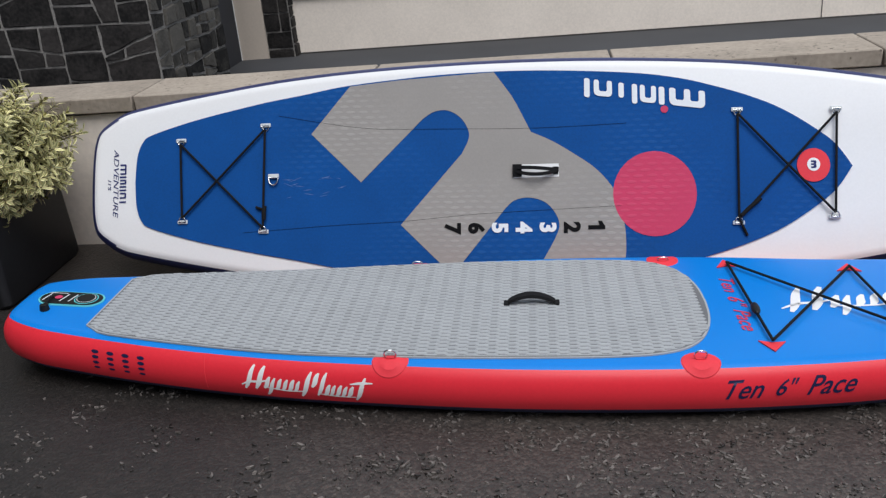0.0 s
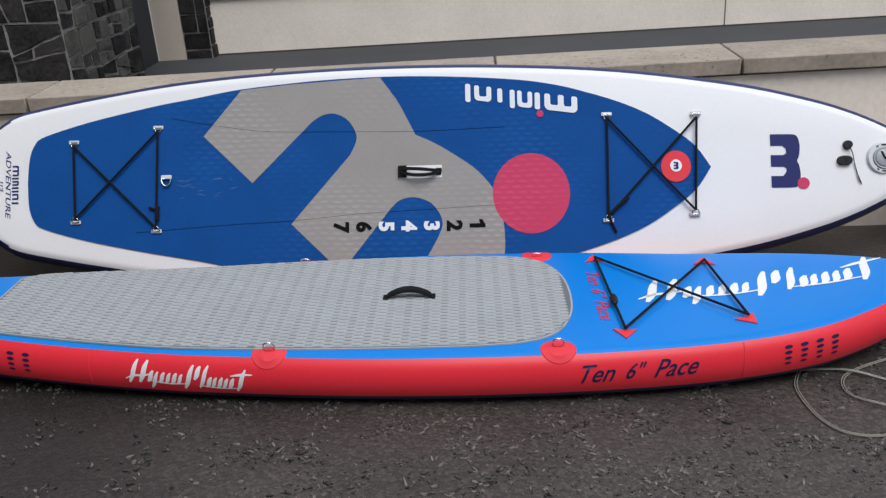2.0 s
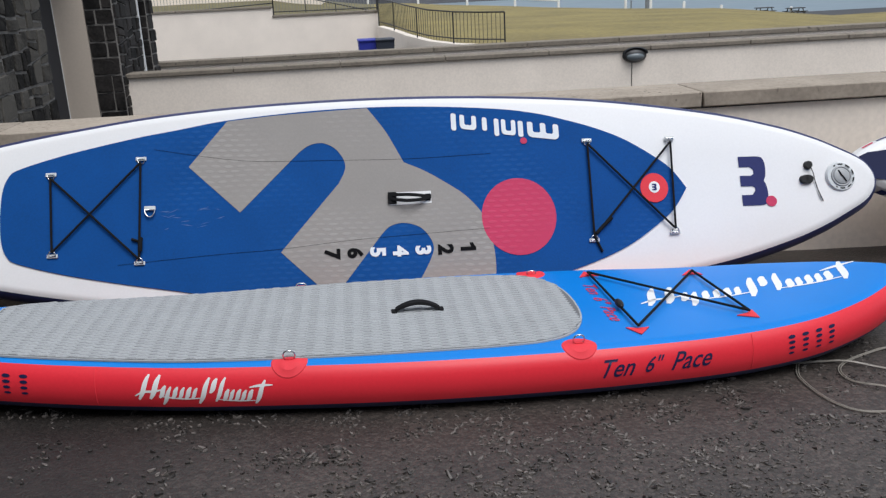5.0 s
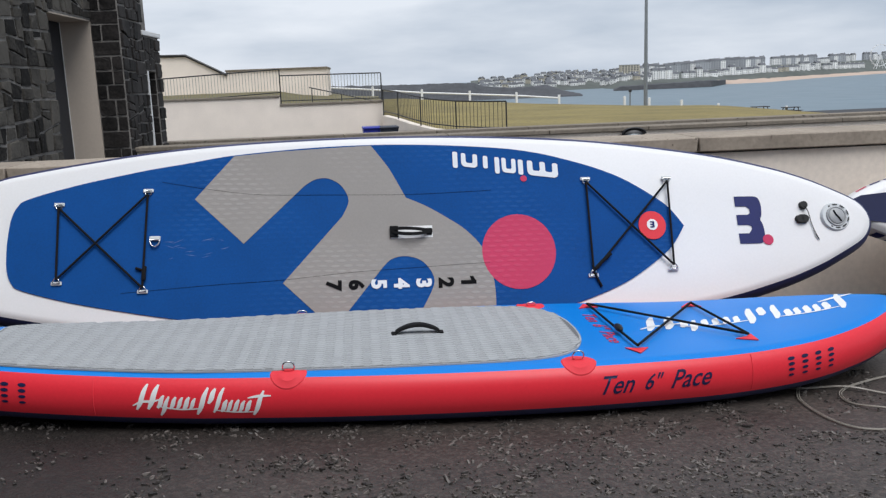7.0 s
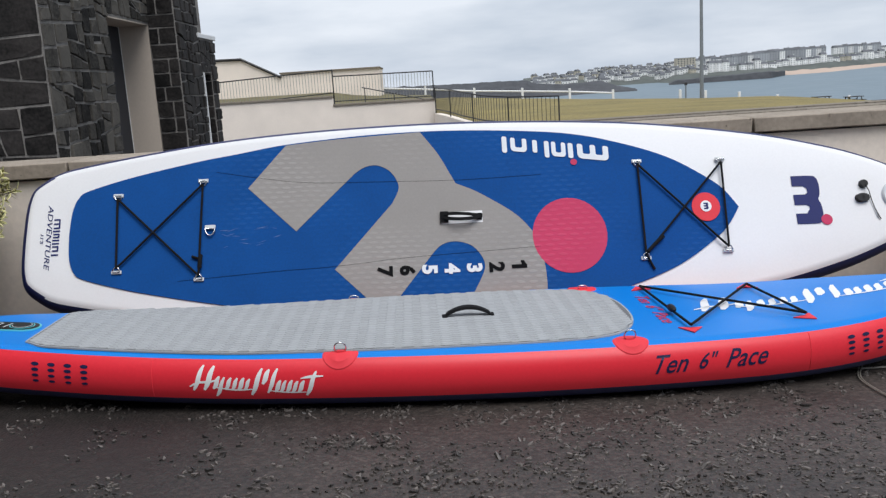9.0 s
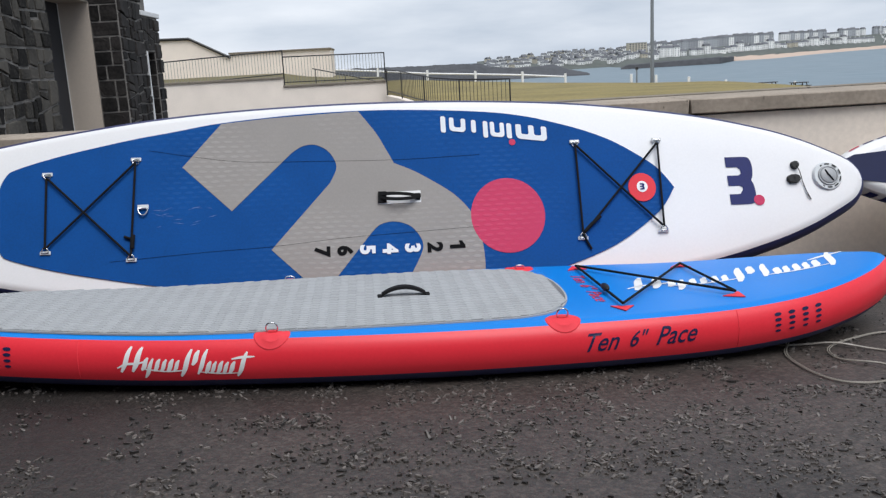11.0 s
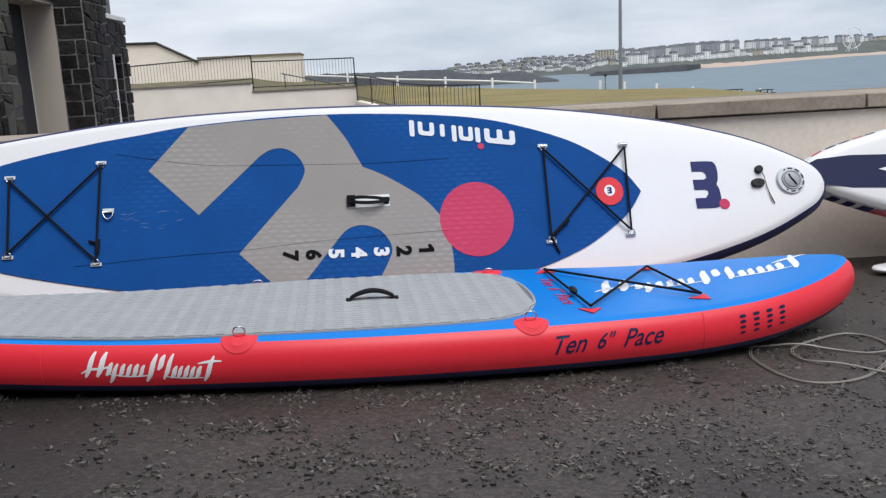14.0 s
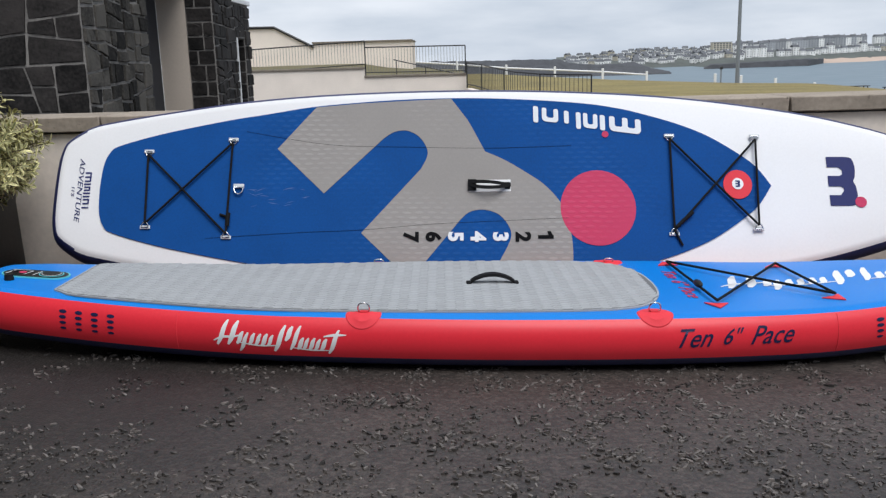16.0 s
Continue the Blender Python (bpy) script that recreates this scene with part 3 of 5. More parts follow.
# the maker's mark on the pad: white rounded blocks of the mark's size, standing on their heads
def arch_block(u0, u1, v0, v1, s, legs):
    """A comb of legs hanging from a bar, seen upside down."""
    c = min(0.012, 0.3 * (u1 - u0), 0.5 * s)
    out = [(u0, v0 + c), (u0 + c, v0), (u1 - c, v0), (u1, v0 + c), (u1, v1)]
    gap = ((u1 - u0) - legs * s) / max(1, legs - 1)
    for i in range(legs - 1):
        x = u1 - (i + 1) * s - i * gap
        out += [(x, v1), (x, v0 + s), (x - gap, v0 + s), (x - gap, v1)]
    return out + [(u0, v1)]


def up(points):
    """Shear along the mark's gentle slope."""
    return mv([(u, v - 0.016 - 0.134 * (u - 0.68)) for u, v in points])


def soften(poly, c=0.0045):
    """Cut every corner of an outline."""
    out = []
    for p, q, r in zip(poly[-1:] + poly[:-1], poly, poly[1:] + poly[:1]):
        for o in (p, r):
            d = math.hypot(o[0] - q[0], o[1] - q[1])
            k = min(c, d * 0.3) / d
            out.append((q[0] + (o[0] - q[0]) * k, q[1] + (o[1] - q[1]) * k))
    return out


def plate(u0, u1, v0, v1):
    return [(u0, v0), (u1, v0), (u1, v1), (u0, v1)]


V0, V1 = 0.682, 0.742
blocks = (arch_block(0.766, 0.884, V0, V1, 0.021, 3), plate(0.731, 0.750, V0 - 0.002, V1), arch_block(0.668, 0.722, V0, V1, 0.0165, 2), plate(0.641, 0.659, 0.674, V1), plate(0.596, 0.614, 0.690, V1),
          arch_block(0.512, 0.574, 0.688, V1 + 0.002, 0.0175, 2), plate(0.479, 0.498, 0.679, V1 + 0.004))
for shape in blocks:
    part("mark_block", lean.patch(up(soften(shape)), 0.0078), "white_eva", pad, "white rounded block of the mark")
part("mark_dot", lean.patch(mv(disc(0.749, 0.640, 0.0125, n=20)), 0.0078), "pink_eva", pad)

# tail lettering, turned a quarter
for text, size, u, v, bold in (("ADVENTURE", 0.046, -1.243, 0.425, 0.0), ("11'5", 0.026, -1.268, 0.42, 0.0004)):
    bm = lettering(text, size, bold, 0.25)
    bm.transform(pose(u, mv([(u, v)])[0][1], 0, 0, 0, -90) @ Matrix.Diagonal((0.95, 0.62, 1, 1)))
    part("tail_lettering", lean.lay(bm, 0.002), "navy_ink", board_white)
for v0, v1, legs in ((0.455, 0.494, 3), (0.443, 0.449, 1), (0.419, 0.437, 2), (0.407, 0.413, 1), (0.394, 0.400, 1), (0.366, 0.388, 2), (0.350, 0.356, 1)):
    shape = arch_block(v0, v1, 0.0, 0.024, 0.006, legs) if legs > 1 else plate(v0, v1, 0.0, 0.026)
    part("tail_mark", lean.patch(mv([(-1.202 - w, v) for v, w in shape]), 0.002), "navy_ink", board_white)

# inflation valve at the nose
vc = on_lean(1.94, 0.464, 0.0)
vbm = bmesh.new()
bmesh.ops.create_cone(vbm, cap_ends=True, segments=40, radius1=0.058, radius2=0.053, depth=0.008, matrix=Matrix.Translation(vc + Vector((0, 0, 0.004))))
valve = part("valve", vbm, "pale_plastic", board_white, "round grey inflation valve", smooth=40)
ring = [(vc.x + 0.036 * math.cos(a), vc.y + 0.036 * math.sin(a), vc.z + 0.009) for a in (2 * math.pi * i / 36 for i in range(36))]
part("valve_ring", tube(ring, 0.004, 6, closed=True), "grey_plastic", valve, smooth=60)
vbm = bmesh.new()
bmesh.ops.create_cone(vbm, cap_ends=True, segments=36, radius1=0.034, radius2=0.030, depth=0.008, matrix=Matrix.Translation(vc + Vector((0, 0, 0.011))))
bmesh.ops.bevel(vbm, geom=[e for e in vbm.edges], offset=0.0015, segments=1, affect="EDGES")
part("valve_cap", vbm, "grey_plastic", valve, smooth=40)
part("valve_tab", tube([vc + Vector((-0.012, 0.022, 0.016)), vc + Vector((-0.004, 0.004, 0.017)), vc + Vector((0.004, -0.006, 0.017)), vc + Vector((0.014, -0.022, 0.016))], 0.0032, 6), "black_plastic", valve, smooth=60)
for i in range(10):
    a0 = 2 * math.pi * i / 10 + 0.1
    arc = [(vc.x + r * math.cos(a), vc.y + r * math.sin(a)) for r, aa in ((0.044, (a0, a0 + 0.2, a0 + 0.4)), (0.049, (a0 + 0.4, a0 + 0.2, a0))) for a in aa]
    part("valve_print", lean.patch(arc, 0.0095), "black_plastic", valve)
# pressure plug on its tether
for (u, v, r, w) in ((1.82, 0.511, 0.0165, 0.0), (1.808, 0.456, 0.0165, 0.010)):
    at = on_lean(u, v, 0.0)
    bm = bmesh.new()
    for dx in ((-w, w) if w else (0,)):
        bmesh.ops.create_cone(bm, cap_ends=True, segments=24, radius1=r, radius2=r * 0.85, depth=0.014, matrix=Matrix.Translation(at + Vector((dx, 0, 0.008))))
    if w:
        box(at.x - w, at.x + w, at.y - r * 0.96, at.y + r * 0.96, at.z + 0.001, at.z + 0.014, bm=bm)
    part("plug", bm, "black_plastic", board_white, "black rubber plug", smooth=40)
part("plug_tether", tube([on_lean(u, v, z) for u, v, z in ((1.822, 0.505, 0.016), (1.832, 0.48, 0.014), (1.84, 0.445, 0.006), (1.848, 0.41, 0.005), (1.862, 0.372, 0.005), (1.854, 0.385, 0.008), (1.848, 0.41, 0.006))], 0.0017, 6), "black_plastic", board_white, smooth=60)
cord("cord_end", on_lean(0.985, 0.262, 0.016), on_lean(1.012, 0.205, 0.010), board_white, 0.0045)
part("cord_knot", tube([on_lean(0.992, 0.272, 0.018), on_lean(1.02, 0.300, 0.020), on_lean(1.055, 0.330, 0.018)], 0.0068, 8), "black_web", board_white, smooth=60)
# loose tail of cord at the tail lashing, and the fold lines pressed into the pad
cord("cord_end", on_lean(-0.668, 0.31, 0.014), on_lean(-0.70, 0.322, 0.012), board_white, 0.005)
part("cord_knot", tube([on_lean(-0.669, 0.275, 0.016), on_lean(-0.668, 0.30, 0.02), on_lean(-0.667, 0.325, 0.016)], 0.008, 8), "black_web", board_white, smooth=60)
for pts in ([(-0.62, 0.655), (-0.3, 0.60), (0.0, 0.59), (0.3, 0.585), (0.62, 0.595)], [(-0.75, 0.23), (-0.4, 0.252), (-0.168, 0.262), (0.1, 0.285), (0.4, 0.30), (0.6, 0.31)]):
    part("pad_seam", tube([on_lean(u, v, 0.0066) for u, v in [tuple(p) for p in smooth_line(pts, 5)]], 0.00055, 5), "black_eva", pad)


# pale scuffs worn into the blue foam
rnd = random.Random(3)
for i in range(16):
    u, v, a, ln = -0.5 + rnd.uniform(-0.09, 0.12), 0.40 + rnd.uniform(-0.045, 0.03), rnd.uniform(-0.4, 0.4), rnd.uniform(0.006, 0.028)
    (u, v), w = mv([(u, v)])[0], rnd.uniform(0.0006, 0.0013)
    c, s_ = math.cos(a), math.sin(a)
    part("scuff", lean.patch([(u - ln * c, v - ln * s_), (u - w * s_, v + w * c), (u + ln * c, v + ln * s_), (u + w * s_, v - w * c)], 0.0056), "scuff", pad)


# ---- the flat board: blue deck, red rails, grey grooved pad ----
def flat_rocker(u):
    lift = 0.090 * max(0.0, (u - 1.1) / 0.87) ** 2
    return lift + 0.027 * max(0.0, (-0.3 - u) / 0.66) ** 1.6


FLAT_HALF = [(-1.332, 0), (-1.331, 0.05), (-1.324, 0.10), (-1.298, 0.146), (-1.215, 0.190), (-1.10, 0.222), (-0.74, 0.286), (-0.23, 0.350), (0.24, 0.388), (0.67, 0.391), (1.0, 0.371), (1.3, 0.332),
             (1.5, 0.29), (1.67, 0.222), (1.79, 0.150), (1.86, 0.090), (1.896, 0.046), (1.908, 0)]
flat = Board(FLAT_HALF, 0.15, 0.055, flat_rocker)
board_blue = thing("paddle_board", LEVEL @ pose(0, 2.507, 0.157, -0.6, 0, 0.7), "blue and red inflatable paddle board lying flat on asphalt", "paddle board", "paddle boards")
part("deck", flat.shell((90, 80, 70, 60), cap_top=True), "sky_pvc", board_blue, smooth=50)
part("rail", flat.shell((60, 48, 36, 24, 12, 0, -12, -24, -37)), "red_pvc", board_blue, "glossy red rail", smooth=50)
part("hull", flat.shell((-37, -50, -62, -75, -90), cap_bottom=True), "navy_pvc", board_blue, smooth=50)

# grooved pad: a grey sheet under many small lozenges
GRIP_HALF = [(-0.69, 0.250), (-0.35, 0.293), (0.05, 0.320), (0.4, 0.324), (0.56, 0.318), (0.64, 0.306), (0.705, 0.279), (0.752, 0.232), (0.784, 0.163), (0.800, 0.087), (0.805, 0.0)]
grip_line = [(-1.020, 0.164), (-0.968, 0.202)] + [tuple(p) for p in smooth_line([(-0.935, 0.212)] + GRIP_HALF, 5)]
grip_full = grip_line + [(u, -v) for u, v in grip_line[::-1] if v > 0]
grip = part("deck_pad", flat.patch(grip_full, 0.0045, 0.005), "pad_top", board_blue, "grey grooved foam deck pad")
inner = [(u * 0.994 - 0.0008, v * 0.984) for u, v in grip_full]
# darker sheet, so the gaps between the lozenges read dark
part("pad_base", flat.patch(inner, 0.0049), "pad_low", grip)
gu, gv = np.array([p[0] for p in grip_line]), np.array([p[1] for p in grip_line])
verts, faces = [], []
PU, PV = 0.0275, 0.0205
for i in range(int((0.80 + 1.05) / PU)):
    u = -1.022 + i * PU
    for j in range(-17, 18):
        v = (j + 0.5 * (i % 2)) * PV
        if abs(v) > 0.984 * np.interp(u, gu, gv) + 0.003 or u > 0.790 or u < -1.00:
            continue
        b, z = len(verts), flat_rocker(u) + 0.0045
        for a, c in ((0.0195, 0.0072), (0.0168, 0.0046)):
            for x, y in ((-a, 0), (-a * 0.6, -c), (a * 0.6, -c), (a, 0), (a * 0.6, c), (-a * 0.6, c)):
                lim = max(0.0, 0.984 * float(np.interp(u + x, gu, gv)) - 0.001)
                verts.append((min(u + x, 0.8), max(-lim, min(lim, v + y)), z + (0.0 if a > 0.018 else 0.0032 + (0.07 if i % 2 else -0.07) * y)))
        faces.append([b + 6 + k for k in range(6)])
        faces += [[b + k, b + (k + 1) % 6, b + 6 + (k + 1) % 6, b + 6 + k] for k in range(6)]
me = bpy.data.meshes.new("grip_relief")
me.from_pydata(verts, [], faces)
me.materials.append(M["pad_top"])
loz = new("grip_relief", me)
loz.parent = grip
tagged(loz, "raised grey foam grip pattern", kind="stuff")

# carry handle
hm = bmesh.new()
rows = []
for i in range(15):
    t = i / 14
    x, z = 0.226 + 0.140 * t, 0.010 + 0.023 * math.sin(math.pi * t) ** 0.8
    w = 0.013 + 0.004 * math.sin(math.pi * t)
    rows.append([hm.verts.new((x, 0.0 + y, z + q)) for y, q in ((-w, -0.003), (w, -0.003), (w * 0.8, 0.006), (-w * 0.8, 0.006))])
for r, q in zip(rows, rows[1:]):
    for j in range(4):
        hm.faces.new((r[j], r[(j + 1) % 4], q[(j + 1) % 4], q[j]))
hm.faces.new(rows[0])
hm.faces.new(rows[-1][::-1])
part("handle", hm, "black_web", board_blue, "padded black carry handle", smooth=40)
for x in (0.222, 0.370):
    part("handle_anchor", box(x - 0.009, x + 0.009, -0.016, 0.016, 0.003, 0.011, 0.003), "black_web", board_blue)


def rail_at(u, deg, lift=0.001):
    """A point of the flat board's near rail: 90 is the deck, 0 the widest line."""
    h = float(np.interp(u, [p[0] for p in flat.line], [p[1] for p in flat.line]))
    c, s = math.cos(radians(deg)), math.sin(radians(deg))
    return Vector((u, -(h - flat.inset * (1 - c)) - lift * c, flat.thick / 2 * (s - 1) + flat_rocker(u) + lift * s))


def on_rail(bm, u0, deg0, slope=0.0, lift=0.0012):
    for k in range(-12, 13):
        bmesh.ops.bisect_plane(bm, geom=bm.verts[:] + bm.edges[:] + bm.faces[:], plane_co=(k * 0.03, 0, 0), plane_no=(1, 0, 0))
        if abs(k) < 5:
            bmesh.ops.bisect_plane(bm, geom=bm.verts[:] + bm.edges[:] + bm.faces[:], plane_co=(0, k * 0.012, 0), plane_no=(0, 1, 0))
    for v in bm.verts:
        v.co = rail_at(u0 + v.co.x, deg0 + math.degrees((v.co.y + slope * v.co.x) / 0.072), lift)
    return bm


def brush(points, widths):
    """A brush stroke along a line with a width at each point."""
    p = [Vector((*q, w)) for q, w in zip(points, widths)]
    line = smooth_line(p, 4)
    left, right = [], []
    for i, q in enumerate(line):
        a, b = line[max(0, i - 1)], line[min(len(line) - 1, i + 1)]
        d = Vector((b.x - a.x, b.y - a.y)).normalized()
        left.append((q.x - d.y * q.z, q.y + d.x * q.z))
        right.append((q.x + d.y * q.z, q.y - d.x * q.z))
    bm = bmesh.new()
    vs = [(bm.verts.new((*l, 0)), bm.verts.new((*r, 0))) for l, r in zip(left, right)]
    for (a, b), (c, d) in zip(vs, vs[1:]):
        bm.faces.new((a, b, d, c))
    return bm


# the maker's mark as plain slanted brush dabs of its size and heights, not letters: foot, head and weight of each dab
DABS = [(-0.166, -0.032, 0.050, 6.2), (-0.136, -0.028, 0.050, 7.0), (-0.112, -0.022, 0.018, 6.0), (-0.097, -0.047, 0.016, 5.4), (-0.078, -0.022, 0.016, 5.6), (-0.060, -0.022, 0.016, 5.2),
        (-0.042, -0.022, 0.018, 6.0), (-0.025, -0.020, 0.016, 5.0), (0.000, -0.036, 0.050, 6.4), (0.021, 0.002, 0.048, 6.6), (0.043, -0.026, 0.052, 5.6), (0.062, -0.022, 0.016, 6.0),
        (0.077, -0.022, 0.016, 5.0), (0.094, -0.022, 0.018, 5.6), (0.110, -0.022, 0.016, 5.2), (0.127, -0.020, 0.018, 6.0), (0.153, -0.030, 0.048, 6.0)]


def mark(size, wide_by, high_by):
    """The dabs and thin flourishes, one mesh each."""
    out = []
    for x, low, high, weight in DABS:
        line = [(x + 0.30 * low - 0.004, low), (x + 0.30 * (0.7 * low + 0.3 * high), 0.7 * low + 0.3 * high), (x + 0.30 * (0.3 * low + 0.7 * high), 0.3 * low + 0.7 * high), (x + 0.30 * high + 0.003, high)]
        out.append(brush([(p * size, q * size) for p, q in line], [k * weight * 0.001 * size for k in (0.45, 1.0, 0.95, 0.4)]))
    for line, wide in ((((-0.190, -0.020), (-0.165, -0.006), (-0.135, -0.002), (-0.112, 0.006)), 0.0034), (((-0.124, -0.016), (-0.06, -0.021), (0.0, -0.014)), 0.0024),
                       (((0.04, -0.018), (0.09, -0.021), (0.14, -0.018)), 0.0024), (((0.126, 0.024), (0.156, 0.031), (0.190, 0.034)), 0.0042)):
        out.append(brush([(x * size, y * size) for x, y in line], [0.0016 * size] + [wide * size] * (len(line) - 2) + [0.0016 * size]))
    for bm in out:
        bm.transform(Matrix.Diagonal((wide_by, high_by, 1, 1)))
    return out


for bm in mark(1.02, 0.98, 0.88):
    part("rail_mark", on_rail(bm, -0.322, 1, -0.055), "white_ink", board_blue, "white slanted brush dab on the rail")
for word, x in (("Ten", -0.113), ('6"', -0.006), ("Pace", 0.112)):
    bm = lettering(word, 0.060 if "6" in word else 0.072, 0.0006, 0.5)
    bm.transform(Matrix.Translation((x, 0, 0)) @ Matrix.Diagonal((0.92, 1, 1, 1)))
    part("rail_lettering", on_rail(bm, 0.938, 11.5, 0.02), "navy_dark", board_blue, "navy script lettering")
for bm in mark(2.08, 1.0, 0.92):
    bm.transform(pose(1.40, 0.008, 0, 0, 0, 2.5))
    part("deck_mark", flat.lay(bm, 0.0015), "white_ink", board_blue, "white slanted brush dab on the deck")
for word, v in (("Ten", 0.125), ('6"', 0.012), ("Pace", -0.11)):
    bm = lettering(word, 0.075, 0.0008, 0.4)
    bm.transform(pose(0.89, v, 0, 0, 0, -90) @ Matrix.Diagonal((0.92, 0.8, 1, 1)))
    part("deck_lettering", flat.lay(bm, 0.0015), "red_ink", board_blue, "red script lettering")
# welded seams of the rail
for u0 in (-0.62, 1.25):
    part("rail_seam", tube([rail_at(u0, d, 0.0004) for d in range(56, -34, -8)], 0.0012, 5), "red_patch", board_blue)
# rows of oval dots on the rail
for u0, du, n_deg in ((-0.965, 0.0490, 29), (1.378, 0.047, 29)):
    for i in range(4):
        for j in range(4):
            bm = bmesh.new()
            bmesh.ops.create_circle(bm, cap_ends=True, segments=12, radius=1, matrix=Matrix.Diagonal((0.0118 - 0.0007 * j, 0.0056 - 0.0006 * j, 1, 1)))
            part("rail_dot", on_rail(bm, u0 + du * i, n_deg - 12.5 * j), "navy_dark", board_blue)

# red patches with steel rings on the deck's edge
for u, v, big in ((-0.085, -0.328, 1), (0.730, -0.345, 1), (0.722, 0.318, 0), (-0.085, 0.322, 0)):
    s = -1 if v < 0 else 1
    bm = bmesh.new()
    edge = lambda x: float(np.interp(x, [p[0] for p in flat.line], [p[1] for p in flat.line]))

    def wrap(x, y, lift):
        """Lay a point past the deck's edge on round the rail."""
        h = edge(x) - flat.inset
        if abs(y) <= h:
            return Vector((x, y, flat_rocker(x) + lift))
        a = min(1.5, (abs(y) - h) / 0.066)
        return Vector((x, s * (h + (flat.inset + lift) * math.sin(a)), flat_rocker(x) + (flat.thick / 2 + lift) * math.cos(a) - flat.thick / 2))

    centre = bm.verts.new(wrap(u, v, 0.003))
    rings = []
    for r, lift in ((0.013, 0.0032), (0.029, 0.0032), (0.031, 0.0022), (0.048, 0.002), (0.051, 0.0)):
        rings.append([bm.verts.new(wrap(u + r * math.cos(a), v + r * math.sin(a), lift)) for a in (2 * math.pi * k / 28 for k in range(28))])
    for k in range(28):
        bm.faces.new((centre, rings[0][k], rings[0][(k + 1) % 28]))
        for r, q in zip(rings, rings[1:]):
            bm.faces.new((r[k], q[k], q[(k + 1) % 28], r[(k + 1) % 28]))
    patch = part("ring_patch", bm, "red_patch", board_blue, "round red ring patch", smooth=30)
    # a steel ring held by the patch's tab
    at = wrap(u, v + 0.012 * (1 if big else -1), 0.004)
    rise = 0.0165 if big else 0.008
    ring = [at + Vector((0.0165 * math.cos(a), -0.35 * rise * (0.7 + math.sin(a)), rise * (0.7 + math.sin(a)))) for a in (2 * math.pi * k / 24 for k in range(24))]
    part("ring", tube(ring, 0.0022, 6, closed=True), "steel", patch, "steel ring", smooth=60)
    part("tab", box(at.x - 0.012, at.x + 0.012, at.y - 0.006, at.y + 0.006, at.z - 0.004, at.z + 0.003, 0.002), "red_patch", patch)

# red arrow patches that hold the nose lashing
arrows = [(0.915, 0.268, 95), (1.272, 0.213, 80), (1.295, -0.205, -62), (0.93, -0.262, -95)]
for u, v, turn in arrows:
    tri = [(-0.02, -0.035), (0.036, 0), (-0.02, 0.035), (-0.012, 0.0)]
    q = [tuple((Matrix.Rotation(radians(turn), 2) @ Vector(p)) + Vector((u, v))) for p in tri]
    part("arrow_patch", flat.patch(q, 0.004, 0.003), "red_patch", board_blue, "red arrow-shaped lashing patch")
tips = [flat.place(u, v * 0.98, 0.014) for u, v, _ in arrows]
for i, j in ((0, 3), (0, 2), (1, 3), (1, 2)):
    part("bungee_cord", tube([tips[i].lerp(tips[j], k / 5) for k in range(6)], 0.0042, 7), "black_web", board_blue, smooth=50)
mid = tips[0].lerp(tips[3], 0.66)
bm = bmesh.new()
bmesh.ops.create_uvsphere(bm, u_segments=16, v_segments=10, radius=1, matrix=LEVEL.inverted() @ Matrix.Identity(4))
bm.transform(Matrix.Translation(mid + Vector((0, 0, 0.006))) @ pose(0, 0, 0, 0, 0, 88) @ Matrix.Diagonal((0.034, 0.0125, 0.011, 1)))
part("cord_lock", bm, "black_plastic", board_blue, "black cord lock", smooth=60)


# inflation valve panel at the tail
def capsule(u0, u1, v, r):
    return [(u1 + r * math.cos(a), v + r * math.sin(a)) for a in (-1.57 + math.pi * k / 14 for k in range(15))] + [(u0 - r * math.cos(a), v - r * math.sin(a)) for a in (-1.57 + math.pi * k / 14 for k in range(15))]


vp = part("valve_panel", flat.patch(capsule(-1.202, -1.088, 0.000, 0.047), 0.004, 0.004), "aqua_ink", board_blue, "dark valve panel with a pale turquoise rim")
part("panel_face", flat.patch(capsule(-1.202, -1.088, 0.000, 0.0415), 0.0055), "black_plastic", vp)
for r, mat, z in ((0.034, "aqua_ink", 0.007), (0.031, "black_plastic", 0.0078), (0.027, "pale_plastic", 0.0086), (0.025, "black_plastic", 0.0096)):
    part("valve_ring", flat.patch(disc(-1.097, 0.000, r * 1.08, n=32), z, 0.001), mat, vp)
part("panel_print", flat.patch(disc(-1.187, 0.001, 0.012, n=16), 0.007), "pink_eva", vp)
for k in range(4):
    part("panel_print", flat.patch([(-1.231 + 0.028 * k, -0.025), (-1.226 + 0.028 * k, -0.025), (-1.217 + 0.028 * k, 0.023), (-1.222 + 0.028 * k, 0.023)] if k in (0, 2, 3) else [(-1.229, 0.027), (-1.169, 0.027), (-1.169, 0.031), (-1.229, 0.031)], 0.0068), "pale_plastic", vp)
plug = flat.place(-1.194, -0.065, 0.0)
part("plug_tether", tube([flat.place(-1.201, -0.005, 0.01), flat.place(-1.205, -0.025, 0.014), flat.place(-1.199, -0.045, 0.01), plug + Vector((0, 0, 0.012))], 0.003, 6), "black_plastic", vp, smooth=60)
bm = bmesh.new()
bmesh.ops.create_cone(bm, cap_ends=True, segments=20, radius1=0.015, radius2=0.012, depth=0.018, matrix=Matrix.Translation(plug + Vector((0, -0.012, 0.009))))
part("plug", bm, "black_plastic", vp, "black rubber plug", smooth=40)


